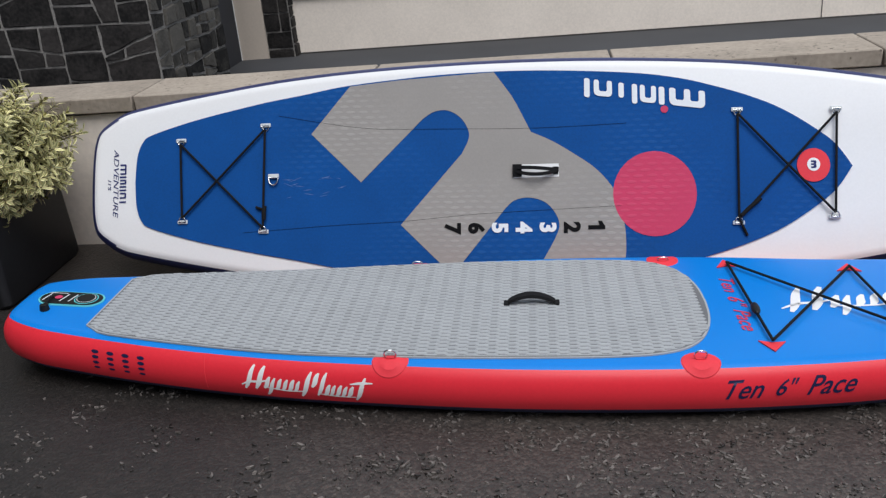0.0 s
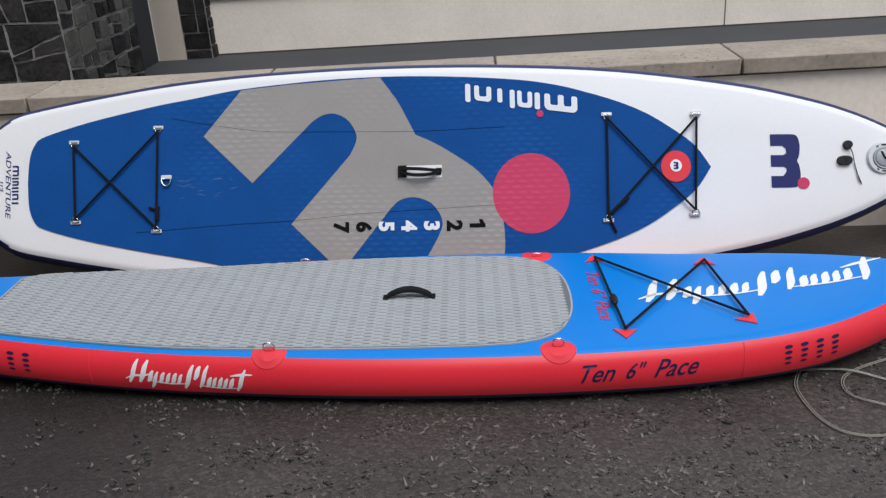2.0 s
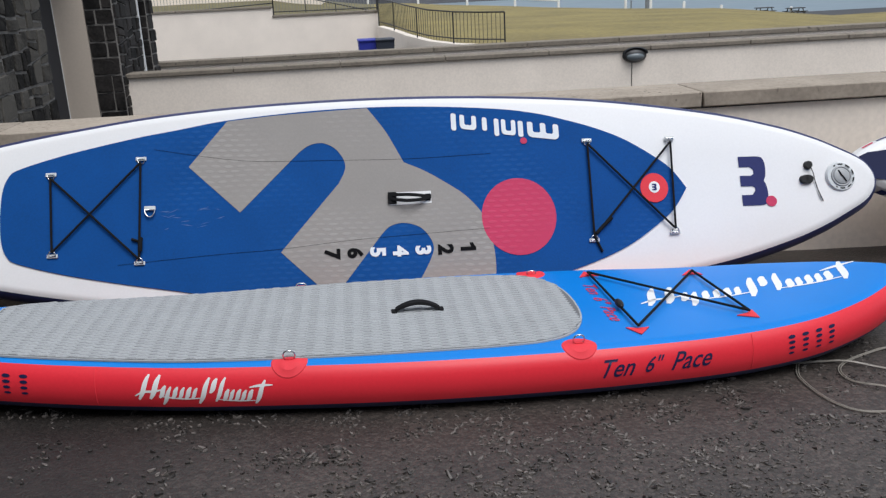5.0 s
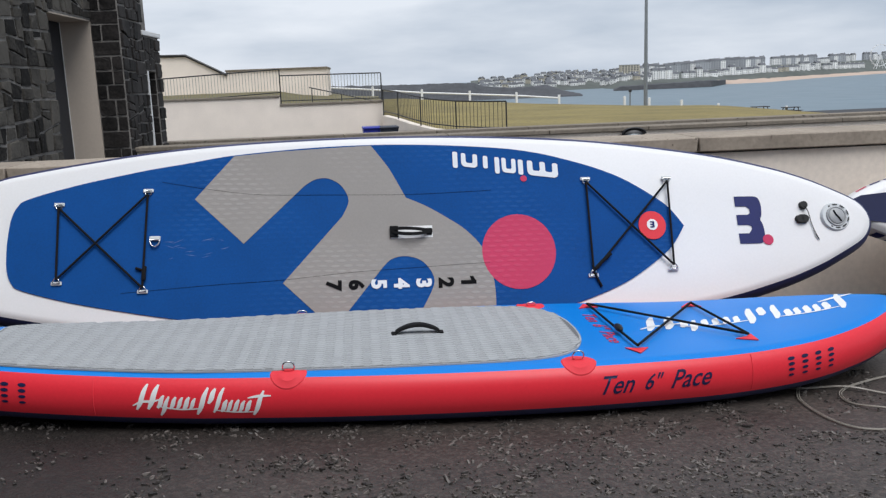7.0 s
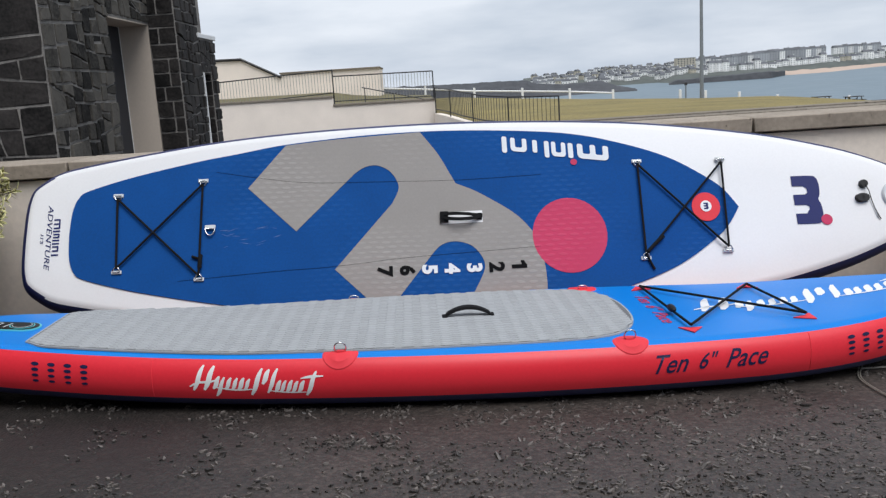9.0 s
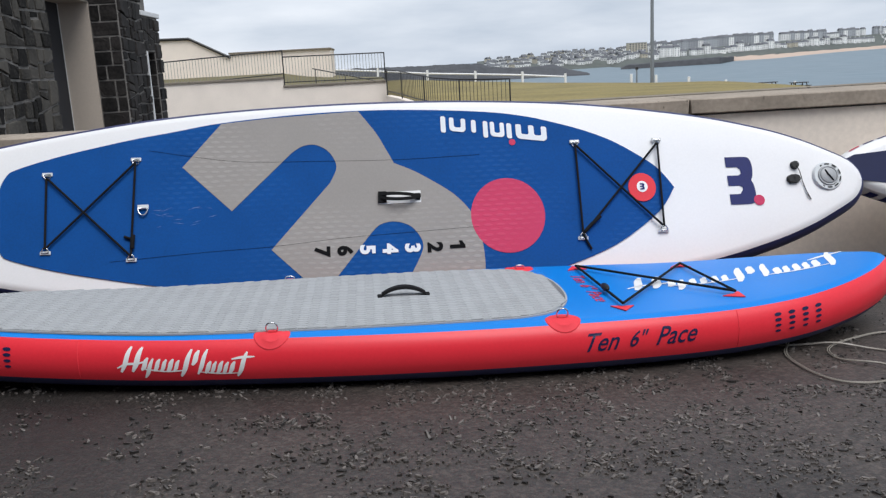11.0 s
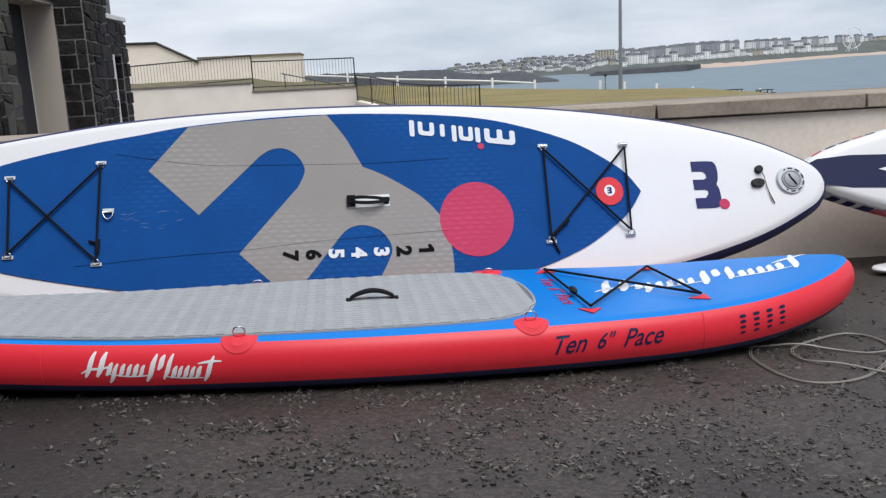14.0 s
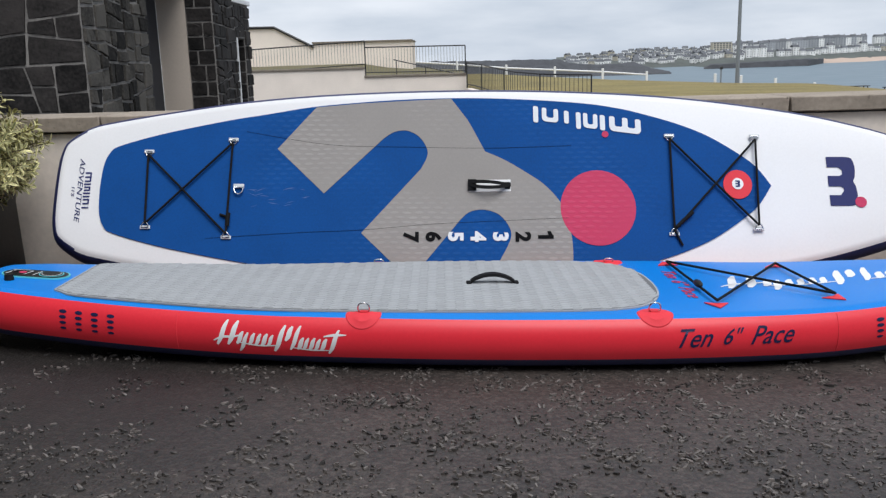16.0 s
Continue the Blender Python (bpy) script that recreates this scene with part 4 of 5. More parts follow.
# ---- a third board behind the others, mostly out of sight ----
third = Board([(0, 0), (0.012, 0.035), (0.06, 0.075), (0.18, 0.125), (0.42, 0.195), (0.8, 0.29), (1.3, 0.36), (1.9, 0.38), (2.5, 0.35), (2.95, 0.27), (3.15, 0.15), (3.2, 0)], 0.12, 0.045, lambda u: 0.0)
board_far = thing("paddle_board", LEVEL @ pose(2.05, 3.13, 0.437, 66, 0, 0) @ pose(0, 0, 0, 0, 0, -1.5), "white paddle board with navy centre stripe, leaning on the wall", "paddle board", "paddle boards")
part("deck", third.shell((90, 75, 60, 40), cap_top=True), "white_pvc", board_far, smooth=50)
part("rail", third.shell((40, 20, 0, -20, -40)), "white_pvc", board_far, smooth=50)
part("hull", third.shell((-40, -60, -90), cap_bottom=True), "white_pvc", board_far, smooth=50)
stripe_line = [(0.012, -0.026), (0.06, -0.056), (0.2, -0.074), (0.5, -0.078), (2.6, -0.078), (2.6, 0.066), (0.5, 0.066), (0.2, 0.062), (0.06, 0.046), (0.012, 0.024)]
stripe = part("centre_stripe", third.patch(stripe_line, 0.002), "navy_dark", board_far, "navy blue centre stripe")
part("stripe_chevron", third.patch([(0.315, 0.002), (0.50, 0.046), (0.53, 0.046), (0.355, 0.002), (0.53, -0.042), (0.50, -0.042)], 0.0032), "white_ink", stripe)


def edge_strip(side, u0, u1, d0, d1, lean_by=0.0, lift=0.0012):
    """A painted block round the third board's rail, from one angle to another."""
    bm, rows = bmesh.new(), []
    for i in range(5):
        row = []
        for j in range(4):
            d = radians(d0 + (d1 - d0) * j / 3)
            u = u0 + (u1 - u0) * i / 4 + lean_by * j / 3
            h = float(np.interp(u, [p[0] for p in third.line], [p[1] for p in third.line]))
            row.append(bm.verts.new((u, side * (h - third.inset * (1 - math.cos(d)) + lift * math.cos(d)), third.thick / 2 * (math.sin(d) - 1) + lift * math.sin(d))))
        rows.append(row)
    for p, q in zip(rows, rows[1:]):
        for j in range(3):
            bm.faces.new((p[j], p[j + 1], q[j + 1], q[j]))
    return bm


for k in range(14):
    u0 = 0.06 + 0.062 * k if k < 4 else 0.30 + 0.14 * (k - 4)
    part("edge_mark", edge_strip(-1, u0, u0 + (0.036 if k < 3 else 0.05 if k == 3 else 0.10), 30, -12, -0.014), "red_ink" if k in (4, 7, 10) else "navy_ink", board_far)
    part("edge_mark", edge_strip(1, u0, u0 + 0.045, 34, 22), "navy_ink" if k % 3 else "red_ink", board_far)

# white paddle blade on the ground behind
paddle = thing("paddle", LEVEL @ pose(2.36, 3.1, 0.012, 0, 0, 4), "white plastic paddle blade lying on the asphalt", "paddle")
blade = Board([(0, 0), (0.008, 0.02), (0.05, 0.05), (0.2, 0.085), (0.36, 0.075), (0.46, 0.03), (0.48, 0)], 0.02, 0.012, lambda u: 0.02)
part("blade", blade.shell((90, 45, 0, -45, -90), cap_top=True, cap_bottom=True), "white_pvc", paddle, smooth=50)
part("shaft", tube([(0.44, 0, 0.01), (1.0, 0, 0.0), (1.7, 0, -0.03)], 0.014, 10), "black_plastic", paddle, smooth=60)

# ---- pale hose in loose loops ----
hose_pts = [(1.60, 2.44), (1.50, 2.36), (1.43, 2.25), (1.412, 2.17), (1.425, 2.055), (1.47, 1.985), (1.55, 1.968), (1.65, 1.998), (1.75, 2.075), (1.84, 2.17), (1.877, 2.26), (1.865, 2.34), (1.80, 2.374),
            (1.69, 2.334), (1.59, 2.277), (1.55, 2.22), (1.556, 2.155), (1.63, 2.088), (1.74, 2.0), (1.88, 1.90), (2.1, 1.78)]
hose_pts = [(x, y, 0.0045 + (0.008 if i in (9, 17) else 0)) for i, (x, y) in enumerate(hose_pts)]
second = [(1.40, 2.33, 0.0045), (1.446, 2.30, 0.0045), (1.522, 2.301, 0.0045), (1.60, 2.276, 0.013), (1.69, 2.232, 0.0045), (1.766, 2.185, 0.0045), (1.844, 2.166, 0.013), (1.95, 2.15, 0.005), (2.15, 2.19, 0.005)]
hose = thing("hose", LEVEL, "thin clear plastic hose in loose loops on asphalt, bright edges built as strands", "hose")
for pts in (hose_pts, second):
    line = smooth_line(pts, 5)
    # two strands a length: a clear hose's bright edges put into the shape
    for off in (-0.0031, 0.0031):
        strand = []
        for i, p in enumerate(line):
            d = (line[min(len(line) - 1, i + 1)] - line[max(0, i - 1)]).normalized()
            strand.append(p + Vector((-d.y, d.x, 0)) * off - Vector((0, 0, 0.0018)))
        part("hose_length", tube(strand, 0.0019, 6), "pale_hose", hose, smooth=60)


# ---- setting: forecourt, parapet, yard ----
def structure(ob, label, category):
    return tagged(ob, label, category, kind="structure")


GX, GY = np.concatenate([np.linspace(-40, -3, 12), np.linspace(-2.6, 3.4, 90), np.linspace(4, 45, 12)]), np.concatenate([np.linspace(-40, -0.5, 12), np.linspace(0.4, 3.44, 60)])
verts = []
for y in GY:
    for x in GX:
        dip = 0.004 * noise.noise((x * 1.3, y * 1.3, 0)) + 0.0018 * noise.noise((x * 7, y * 7, 3))
        verts.append((x, y, dip - 0.003))
faces = [(j * len(GX) + i, j * len(GX) + i + 1, (j + 1) * len(GX) + i + 1, (j + 1) * len(GX) + i) for j in range(len(GY) - 1) for i in range(len(GX) - 1)]
me = bpy.data.meshes.new("ground")
me.from_pydata(verts, [], faces)
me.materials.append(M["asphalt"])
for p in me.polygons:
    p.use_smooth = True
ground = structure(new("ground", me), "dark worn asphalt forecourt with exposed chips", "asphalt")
ground.matrix_world = LEVEL

# loose and bedded chips in the asphalt
rng = np.random.default_rng(5)
verts, faces = [], []
for i in range(95000):
    x, y = rng.uniform(-2.3, 3.2), rng.uniform(0.6, 2.45)
    if x > 1.85 and rng.random() < 0.4:
        y += 0.95
    crowd = 0.8 * noise.noise((x * 9, y * 9, 7)) + 0.3 * noise.noise((x * 1.3, y * 1.3, 2)) + 0.05 * x - 0.45 * max(0.0, y - 1.8)
    if crowd < rng.uniform(-0.25, 0.75):
        continue
    # flat flakes, most of them lying along, some standing on edge
    r = 0.0013 + 0.0036 * rng.random() ** 2.0
    b, a0, k = len(verts), rng.normal(0, 0.7), 5
    sx = rng.uniform(1.3, 3.0)
    hgt = r * rng.uniform(0.3, 0.75)
    tilt = rng.normal(0, 0.3)
    for ring, (f, z) in enumerate(((1.0, -0.003), (0.92, hgt * 0.7), (0.6, hgt))):
        for q in range(k):
            a = 2 * math.pi * q / k + rng.uniform(-0.5, 0.5)
            px, py = r * f * sx * math.cos(a), r * f * math.sin(a)
            verts.append((x + px * math.cos(a0) - py * math.sin(a0), y + px * math.sin(a0) + py * math.cos(a0), z + (tilt * px if ring else 0)))
    faces.append([b + 2 * k + q for q in range(k)])
    for ring in (0, 1):
        faces += [[b + ring * k + q, b + ring * k + (q + 1) % k, b + (ring + 1) * k + (q + 1) % k, b + (ring + 1) * k + q] for q in range(k)]
me = bpy.data.meshes.new("stone_chips")
me.from_pydata(verts, [], faces)
me.materials.append(M["chips"])
chips = tagged(new("stone_chips", me), "small grey and brown chips bedded in asphalt", "gravel", kind="stuff")
chips.matrix_world = LEVEL

# parapet with a coping of long stones
parapet = structure(part("wall_parapet", box(-14, 14, 3.432, 3.66, -0.9, 0.604), "render_wall"), "low cream rendered wall", "wall")
joint = -1.251
for i in range(-9, 11):
    x0 = joint + 0.934 * i
    bm = box(x0 + 0.004, x0 + 0.930, 3.404, 3.73, 0.604, 0.665, 0.004, segments=1)
    bmesh.ops.subdivide_edges(bm, edges=[e for e in bm.edges if e.calc_length() > 0.5], cuts=14)
    for v in bm.verts:
        v.co += 0.0014 * noise.noise_vector((v.co.x * 16, v.co.y * 20 + i, v.co.z * 20))
    cs = part("coping_stone", bm, "coping", parapet, smooth=40)
# dark strip under the coping: mortar line, with its shadow put into colour
part("bed_joint", box(-9, 9, 3.426, 3.44, 0.596, 0.6035), "mortar_dark", parapet)
part("joint_fill", box(-9, 9, 3.425, 3.70, 0.61, 0.652), "mortar_dark", parapet)

yard = structure(part("ground_yard", box(-40, 60, 3.64, 14.1, -0.8, -0.36), "asphalt_yard"), "grey asphalt yard behind the low wall", "asphalt")
low_yard = structure(part("ground_lower", box(-40, 60, 14.1, 26, -1.5, -1.05), "asphalt_yard"), "lower paved yard", "paving")


def capped_wall(name, x0, x1, y, z0, z1, label, length=1.2, depth=0.22, cap=0.075):
    w = structure(part(name, box(x0, x1, y, y + depth, z0, z1 - cap), "render_wall"), label, "wall")
    n = max(1, round((x1 - x0) / length))
    d = (x1 - x0) / n
    for i in range(n):
        part("coping_stone", box(x0 + i * d + 0.003, x0 + (i + 1) * d - 0.003, y - 0.035, y + depth + 0.035, z1 - cap, z1, 0.008, segments=1), "coping_far", w)
    return w


wall_2 = capped_wall("wall_2", -2.5, 21.5, 10.1, -0.5, 0.312, "cream rendered yard wall with stone coping", cap=0.052)
part("wall_joint", box(3.285, 3.293, 10.093, 10.11, -0.36, 0.255), "mortar_dark", wall_2)
part("foot_dirt", box(-2.5, 21.5, 10.085, 10.101, -0.37, -0.345), "mortar_dark", wall_2)
wall_b = capped_wall("wall_3", -3.2, 40, 14.0, -1.2, 0.14, "second cream yard wall with stone coping", 1.5)

# bulkhead lamp on the yard wall
lamp = thing("wall_lamp", pose(3.315, 10.1, 0.205), "dark oval bulkhead lamp on the cream wall", "wall lamp")
bm = bmesh.new()
bmesh.ops.create_uvsphere(bm, u_segments=24, v_segments=12, radius=1, matrix=Matrix.Translation((0, -0.01, 0)) @ Matrix.Diagonal((0.145, 0.07, 0.085, 1)))
part("housing", bm, "dark_metal", lamp, smooth=60)
bm = bmesh.new()
bmesh.ops.create_uvsphere(bm, u_segments=20, v_segments=10, radius=1, matrix=Matrix.Translation((0, -0.045, -0.012)) @ Matrix.Diagonal((0.11, 0.05, 0.05, 1)))
part("lens", bm, "lamp_glass", lamp, "dull grey glass lens", smooth=60)
part("hood", tube([(0.14 * math.cos(a), -0.05, 0.02 + 0.07 * math.sin(a)) for a in (math.pi * k / 12 for k in range(13))], 0.014, 6), "dark_metal", lamp, smooth=60)


# ---- stone building ----
def split_stones(poly, size, rnd, out):
    """Cut a convex outline into uneven stones."""
    w = max(p[0] for p in poly) - min(p[0] for p in poly)
    h = max(p[1] for p in poly) - min(p[1] for p in poly)
    if (w < size * rnd.uniform(0.9, 1.7) and h < size * rnd.uniform(0.65, 1.15)) or max(w, h) < size * 0.55:
        out.append(poly)
        return
    across = w * rnd.uniform(0.75, 1.25) < h * 1.25
    t = rnd.uniform(0.36, 0.64)
    tilt = rnd.gauss(0, 0.12 if max(w, h) < 3 * size else 0.03)
    cx = min(p[0] for p in poly) + w * t
    cy = min(p[1] for p in poly) + h * t
    n = (tilt, 1.0) if across else (1.0, tilt)
    side = lambda p: (p[0] - cx) * n[0] + (p[1] - (cy if across else (min(q[1] for q in poly) + h / 2))) * n[1] if not across else (p[0] - (min(q[0] for q in poly) + w / 2)) * n[0] + (p[1] - cy) * n[1]
    a, b = [], []
    for p, q in zip(poly, poly[1:] + poly[:1]):
        sp, sq = side(p), side(q)
        (a if sp >= 0 else b).append(p)
        if sp * sq < 0:
            k = sp / (sp - sq)
            m = (p[0] + k * (q[0] - p[0]), p[1] + k * (q[1] - p[1]))
            a.append(m)
            b.append(m)
    for half in (a, b):
        if len(half) >= 3:
            split_stones(half, size, rnd, out)


def shrink(poly, d):
    """Move every side of a convex outline inwards."""
    k, lines = len(poly), []
    area = sum(p[0] * q[1] - q[0] * p[1] for p, q in zip(poly, poly[1:] + poly[:1]))
    s = 1 if area > 0 else -1
    for p, q in zip(poly, poly[1:] + poly[:1]):
        e = Vector((q[0] - p[0], q[1] - p[1]))
        if e.length < 1e-4:
            continue
        e.normalize()
        nrm = Vector((-e.y, e.x)) * s
        lines.append((Vector(p) + nrm * d, e))
    out = []
    for (p, e), (q, f) in zip(lines[-1:] + lines[:-1], lines):
        det = e.x * f.y - e.y * f.x
        if abs(det) < 0.02:
            out.append(tuple(q))
            continue
        t = ((q.x - p.x) * f.y - (q.y - p.y) * f.x) / det
        out.append(tuple(p + e * t))
    return out


def stone_face(owner, w, h, m, size, seed, quoin=False, jut=0.004, gap=0.0045, mat="stone"):
    """Uneven dark stones on a wall face of w by h in the plane x, z of m, standing proud of the mortar."""
    rnd = random.Random(seed)
    cells = []
    if quoin:
        z = 0.0
        while z < h - 0.02:
            dz = min(rnd.uniform(0.13, 0.21), h - z)
            cut = w * rnd.choice((0.36, 0.62, 1.0))
            cells.append([(0, z), (cut, z), (cut, z + dz), (0, z + dz)])
            if cut < w:
                cells.append([(cut, z), (w, z), (w, z + dz), (cut, z + dz)])
            z += dz
    else:
        split_stones([(0, 0), (w, 0), (w, h), (0, h)], size, rnd, cells)
    for poly in cells:
        core = shrink(poly, gap + rnd.uniform(0, 0.004))
        mid = (sum(p[0] for p in core) / len(core), sum(p[1] for p in core) / len(core))
        q = []
        for p, n in zip(core, core[1:] + core[:1]):
            # broken edges: corners knocked in, sides bowed
            k = rnd.uniform(0.0, 0.07)
            q.append((p[0] + (mid[0] - p[0]) * k, p[1] + (mid[1] - p[1]) * k))
            if math.hypot(n[0] - p[0], n[1] - p[1]) > 0.08:
                for t in (0.33, 0.67):
                    m2 = (p[0] + (n[0] - p[0]) * (t + rnd.uniform(-0.08, 0.08)), p[1] + (n[1] - p[1]) * t)
                    k = rnd.uniform(-0.012, 0.05)
                    q.append((m2[0] + (mid[0] - m2[0]) * k, m2[1] + (mid[1] - m2[1]) * k))
        xs, zs = [p[0] for p in q], [p[1] for p in q]
        if max(xs) - min(xs) < 0.03 or max(zs) - min(zs) < 0.025 or max(xs) > w + 0.01 or max(zs) > h + 0.01 or min(xs) < -0.01 or min(zs) < -0.01:
            continue
        c = Vector((sum(xs) / len(q), sum(zs) / len(q)))
        proud = rnd.uniform(0.006, 0.012 + jut)
        bm = bmesh.new()
        rings = []
        for f, y in ((1.0, 0.0), (0.985, -proud * 0.8), (0.90, -proud)):
            rings.append([bm.verts.new((c.x + (p[0] - c.x) * f, y + (rnd.uniform(-0.004, 0.004) if y else 0), c.y + (p[1] - c.y) * f)) for p in q])
        for r, s in zip(rings, rings[1:]):
            for i in range(len(q)):
                bm.faces.new((r[i], r[(i + 1) % len(q)], s[(i + 1) % len(q)], s[i]))
        bm.faces.new(rings[-1])
        ob = part("stone", bm, mat, owner)
        ob.matrix_local = m


house = structure(part("wall_stone_building", box(-9, -2.78, 7.06, 8.6, -0.6, 5.0), "mortar"), "dark stone building with pale mortar joints", "stone building")
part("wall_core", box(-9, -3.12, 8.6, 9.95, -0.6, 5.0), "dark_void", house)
part("wall_core", box(-9, -2.78, 9.95, 12.4, -0.6, 5.0), "mortar", house)
part("wall_core", box(-3.12, -2.78, 8.6, 9.95, 1.72, 5.0), "mortar", house)
part("pier", box(-2.785, -2.48, 9.95, 10.85, -0.6, 5.0), "mortar", house)
part("pier", box(-2.785, -2.48, 10.85, 10.95, -0.6, 1.6), "mortar", house)
part("pier", box(-2.785, -2.48, 11.45, 11.72, -0.6, 1.6), "mortar", house)
part("pier", box(-2.785, -2.48, 10.95, 11.45, 1.18, 1.6), "mortar", house)
# near-black sheet: the slot's inner darkness is put into its colour
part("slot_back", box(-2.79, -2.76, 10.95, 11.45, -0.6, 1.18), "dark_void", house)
part("slot_edge", box(-2.70, -2.452, 10.925, 10.97, -0.2, 1.18), "white_paint", house, "white painted edge of the slot window")
part("pier_cap", box(-2.80, -2.45, 10.86, 11.76, 1.60, 1.66, 0.008), "white_paint", house, "pale cap on the pier")
door = structure(part("door_frame", box(-3.11, -2.782, 9.93, 9.952, -0.4, 1.715), "jamb_shaded"), "cream door reveal in the stone building", "door reveal")
part("soffit", box(-3.11, -2.782, 8.602, 9.93, 1.705, 1.719), "jamb_shaded", door)
part("reveal_trim", box(-3.118, -3.098, 9.915, 9.93, -0.4, 1.71), "white_paint", door)
part("door_leaf", box(-3.119, -3.10, 8.62, 9.91, -0.4, 1.70), "dark_door", door, "dark recessed door")
stone_face(house, 3.4, 2.9, pose(-6.18, 7.06, -0.4), 0.38, 11)
stone_face(house, 1.54, 2.9, pose(-2.78, 7.06, -0.4, 0, 0, 90), 0.25, 12, jut=0.014, gap=0.008, mat="stone_side_lit")
stone_face(house, 1.35, 0.9, pose(-2.78, 8.6, 1.73, 0, 0, 90), 0.26, 13, jut=0.014, gap=0.008, mat="stone_side_lit")
stone_face(house, 0.30, 2.9, pose(-2.782, 9.95, -0.4), 0.2, 14, quoin=True)
stone_face(house, 0.98, 3.0, pose(-2.48, 9.95, -0.4, 0, 0, 90), 0.24, 15, jut=0.02, gap=0.007)
stone_face(house, 0.27, 1.98, pose(-2.48, 11.45, -0.4, 0, 0, 90), 0.2, 16, quoin=True, jut=0.02, gap=0.006)
stone_face(house, 0.30, 1.57, pose(-2.782, 11.45, -0.4), 0.2, 18, quoin=True)
stone_face(house, 0.50, 0.40, pose(-2.48, 10.95, 1.19, 0, 0, 90), 0.22, 17)

# ---- planter with a variegated shrub ----
planter = thing("planter", LEVEL @ pose(-1.865, 3.08, 0), "black square plastic planter beside the low wall", "planter")
bm = bmesh.new()
sections = []
for z, r in ((0.0, 0.262), (0.015, 0.272), (0.30, 0.262), (0.345, 0.266), (0.35, 0.278), (0.385, 0.280), (0.39, 0.272), (0.385, 0.25), (0.33, 0.245)):
    pts = []
    for cx, cy, a0 in ((1, 1, 0), (-1, 1, 90), (-1, -1, 180), (1, -1, 270)):
        for a in (0, 30, 60, 90):
            pts.append((cx * (r - 0.03) + 0.03 * math.cos(radians(a0 + a)), cy * (r - 0.03) + 0.03 * math.sin(radians(a0 + a)), z))
    sections.append([bm.verts.new(p) for p in pts])
for r, q in zip(sections, sections[1:]):
    for j in range(len(r)):
        bm.faces.new((r[j], r[(j + 1) % len(r)], q[(j + 1) % len(r)], q[j]))
bm.faces.new(sections[0][::-1])
bm.faces.new(sections[-1])
part("pot", bm, "pot", planter, smooth=40)
part("soil", box(-0.24, 0.24, -0.24, 0.24, 0.30, 0.35), "soil", planter)

shrub = thing("shrub", LEVEL @ pose(-1.79, 3.05, 0.34), "yellow-green variegated shrub in the black planter", "shrub")
rnd = random.Random(8)
twigs = bmesh.new()
lv, lf = [], []


def leaf(at, way, nrm, length, width):
    """A narrow pointed leaf, folded along its rib: a green middle between two cream margins."""
    side = way.cross(nrm)
    if side.length < 1e-3:
        return
    side.normalize()
    nrm = side.cross(way).normalized()
    b = len(lv)
    lv.append(at)
    for t, wide in ((0.35, 0.40), (0.70, 0.46)):
        mid = at + way * length * t - nrm * length * 0.16 * t * t
        for k in (-1.0, -0.45, 0.45, 1.0):
            lv.append(mid + side * width * wide * k + nrm * width * 0.14 * abs(k))
    lv.append(at + way * length - nrm * length * 0.16)
    lf.extend([(b, b + 2, b + 3), (b + 2, b + 3, b + 7, b + 6), (b + 6, b + 7, b + 9), (b, b + 1, b + 2), (b, b + 3, b + 4),
               (b + 1, b + 2, b + 6, b + 5), (b + 3, b + 4, b + 8, b + 7), (b + 5, b + 6, b + 9), (b + 7, b + 8, b + 9)])


for i in range(820):
    d = Vector((rnd.gauss(0, 1), rnd.gauss(0, 1), rnd.gauss(0.35, 0.9))).normalized()
    reach = rnd.uniform(0.68, 1.03) * (1 + 0.16 * noise.noise(d * 2.3))
    tip = Vector((d.x * 0.40, d.y * 0.34, 0.165 + d.z * 0.275)) * reach
    if tip.z < -0.06:
        tip.z = -0.06 + rnd.uniform(-0.02, 0.05)
    start = tip * 0.45 + Vector((0, 0, 0.04))
    tube([start, start.lerp(tip, 0.5) + Vector((0, 0, 0.010)), tip], 0.0018, 4, bm=twigs)
    out = (tip - start).normalized()
    out = (out + Vector((0, 0, 0.2))).normalized()
    for k in range(rnd.randint(13, 18)):
        a = k * 2.4 + rnd.uniform(-0.3, 0.3)
        p = out.orthogonal().normalized()
        p = Matrix.Rotation(a, 3, out) @ p
        back = 0.055 * (k / 13)
        w = (p * rnd.uniform(0.7, 1.1) + out * rnd.uniform(0.35, 0.9) * (1.3 - k / 13)).normalized()
        leaf(tip - out * back, w, out, rnd.uniform(0.030, 0.046), rnd.uniform(0.010, 0.014))
part("stem", twigs, "twig", shrub)
me = bpy.data.meshes.new("leaves")
me.from_pydata(lv, [], lf)
me.materials.append(M["leaf"])
me.materials.append(M["leaf_middle"])
for p in me.polygons:
    p.material_index = 1 if p.index % 9 < 3 else 0
crown = new("leaves", me)
crown.parent = shrub
tagged(crown, "small pointed cream-edged leaves", kind="stuff")

# unseen plain wall, added to close and shade the forecourt on the planter's side
shade_side = structure(part("wall_side", box(-3.3, -2.85, -9, 3.4, -0.4, 5.0), "stone"), "unseen plain dark stone wall added to shade the forecourt", "wall")


# unseen dark wall added behind the walk: closes the forecourt, blocks low sky
sky_block = structure(part("wall_house_front", box(-2.85, 9.0, -4.6, -4.2, -0.5, 3.4), "stone"), "unseen plain dark stone wall added behind the forecourt to block sky", "wall")


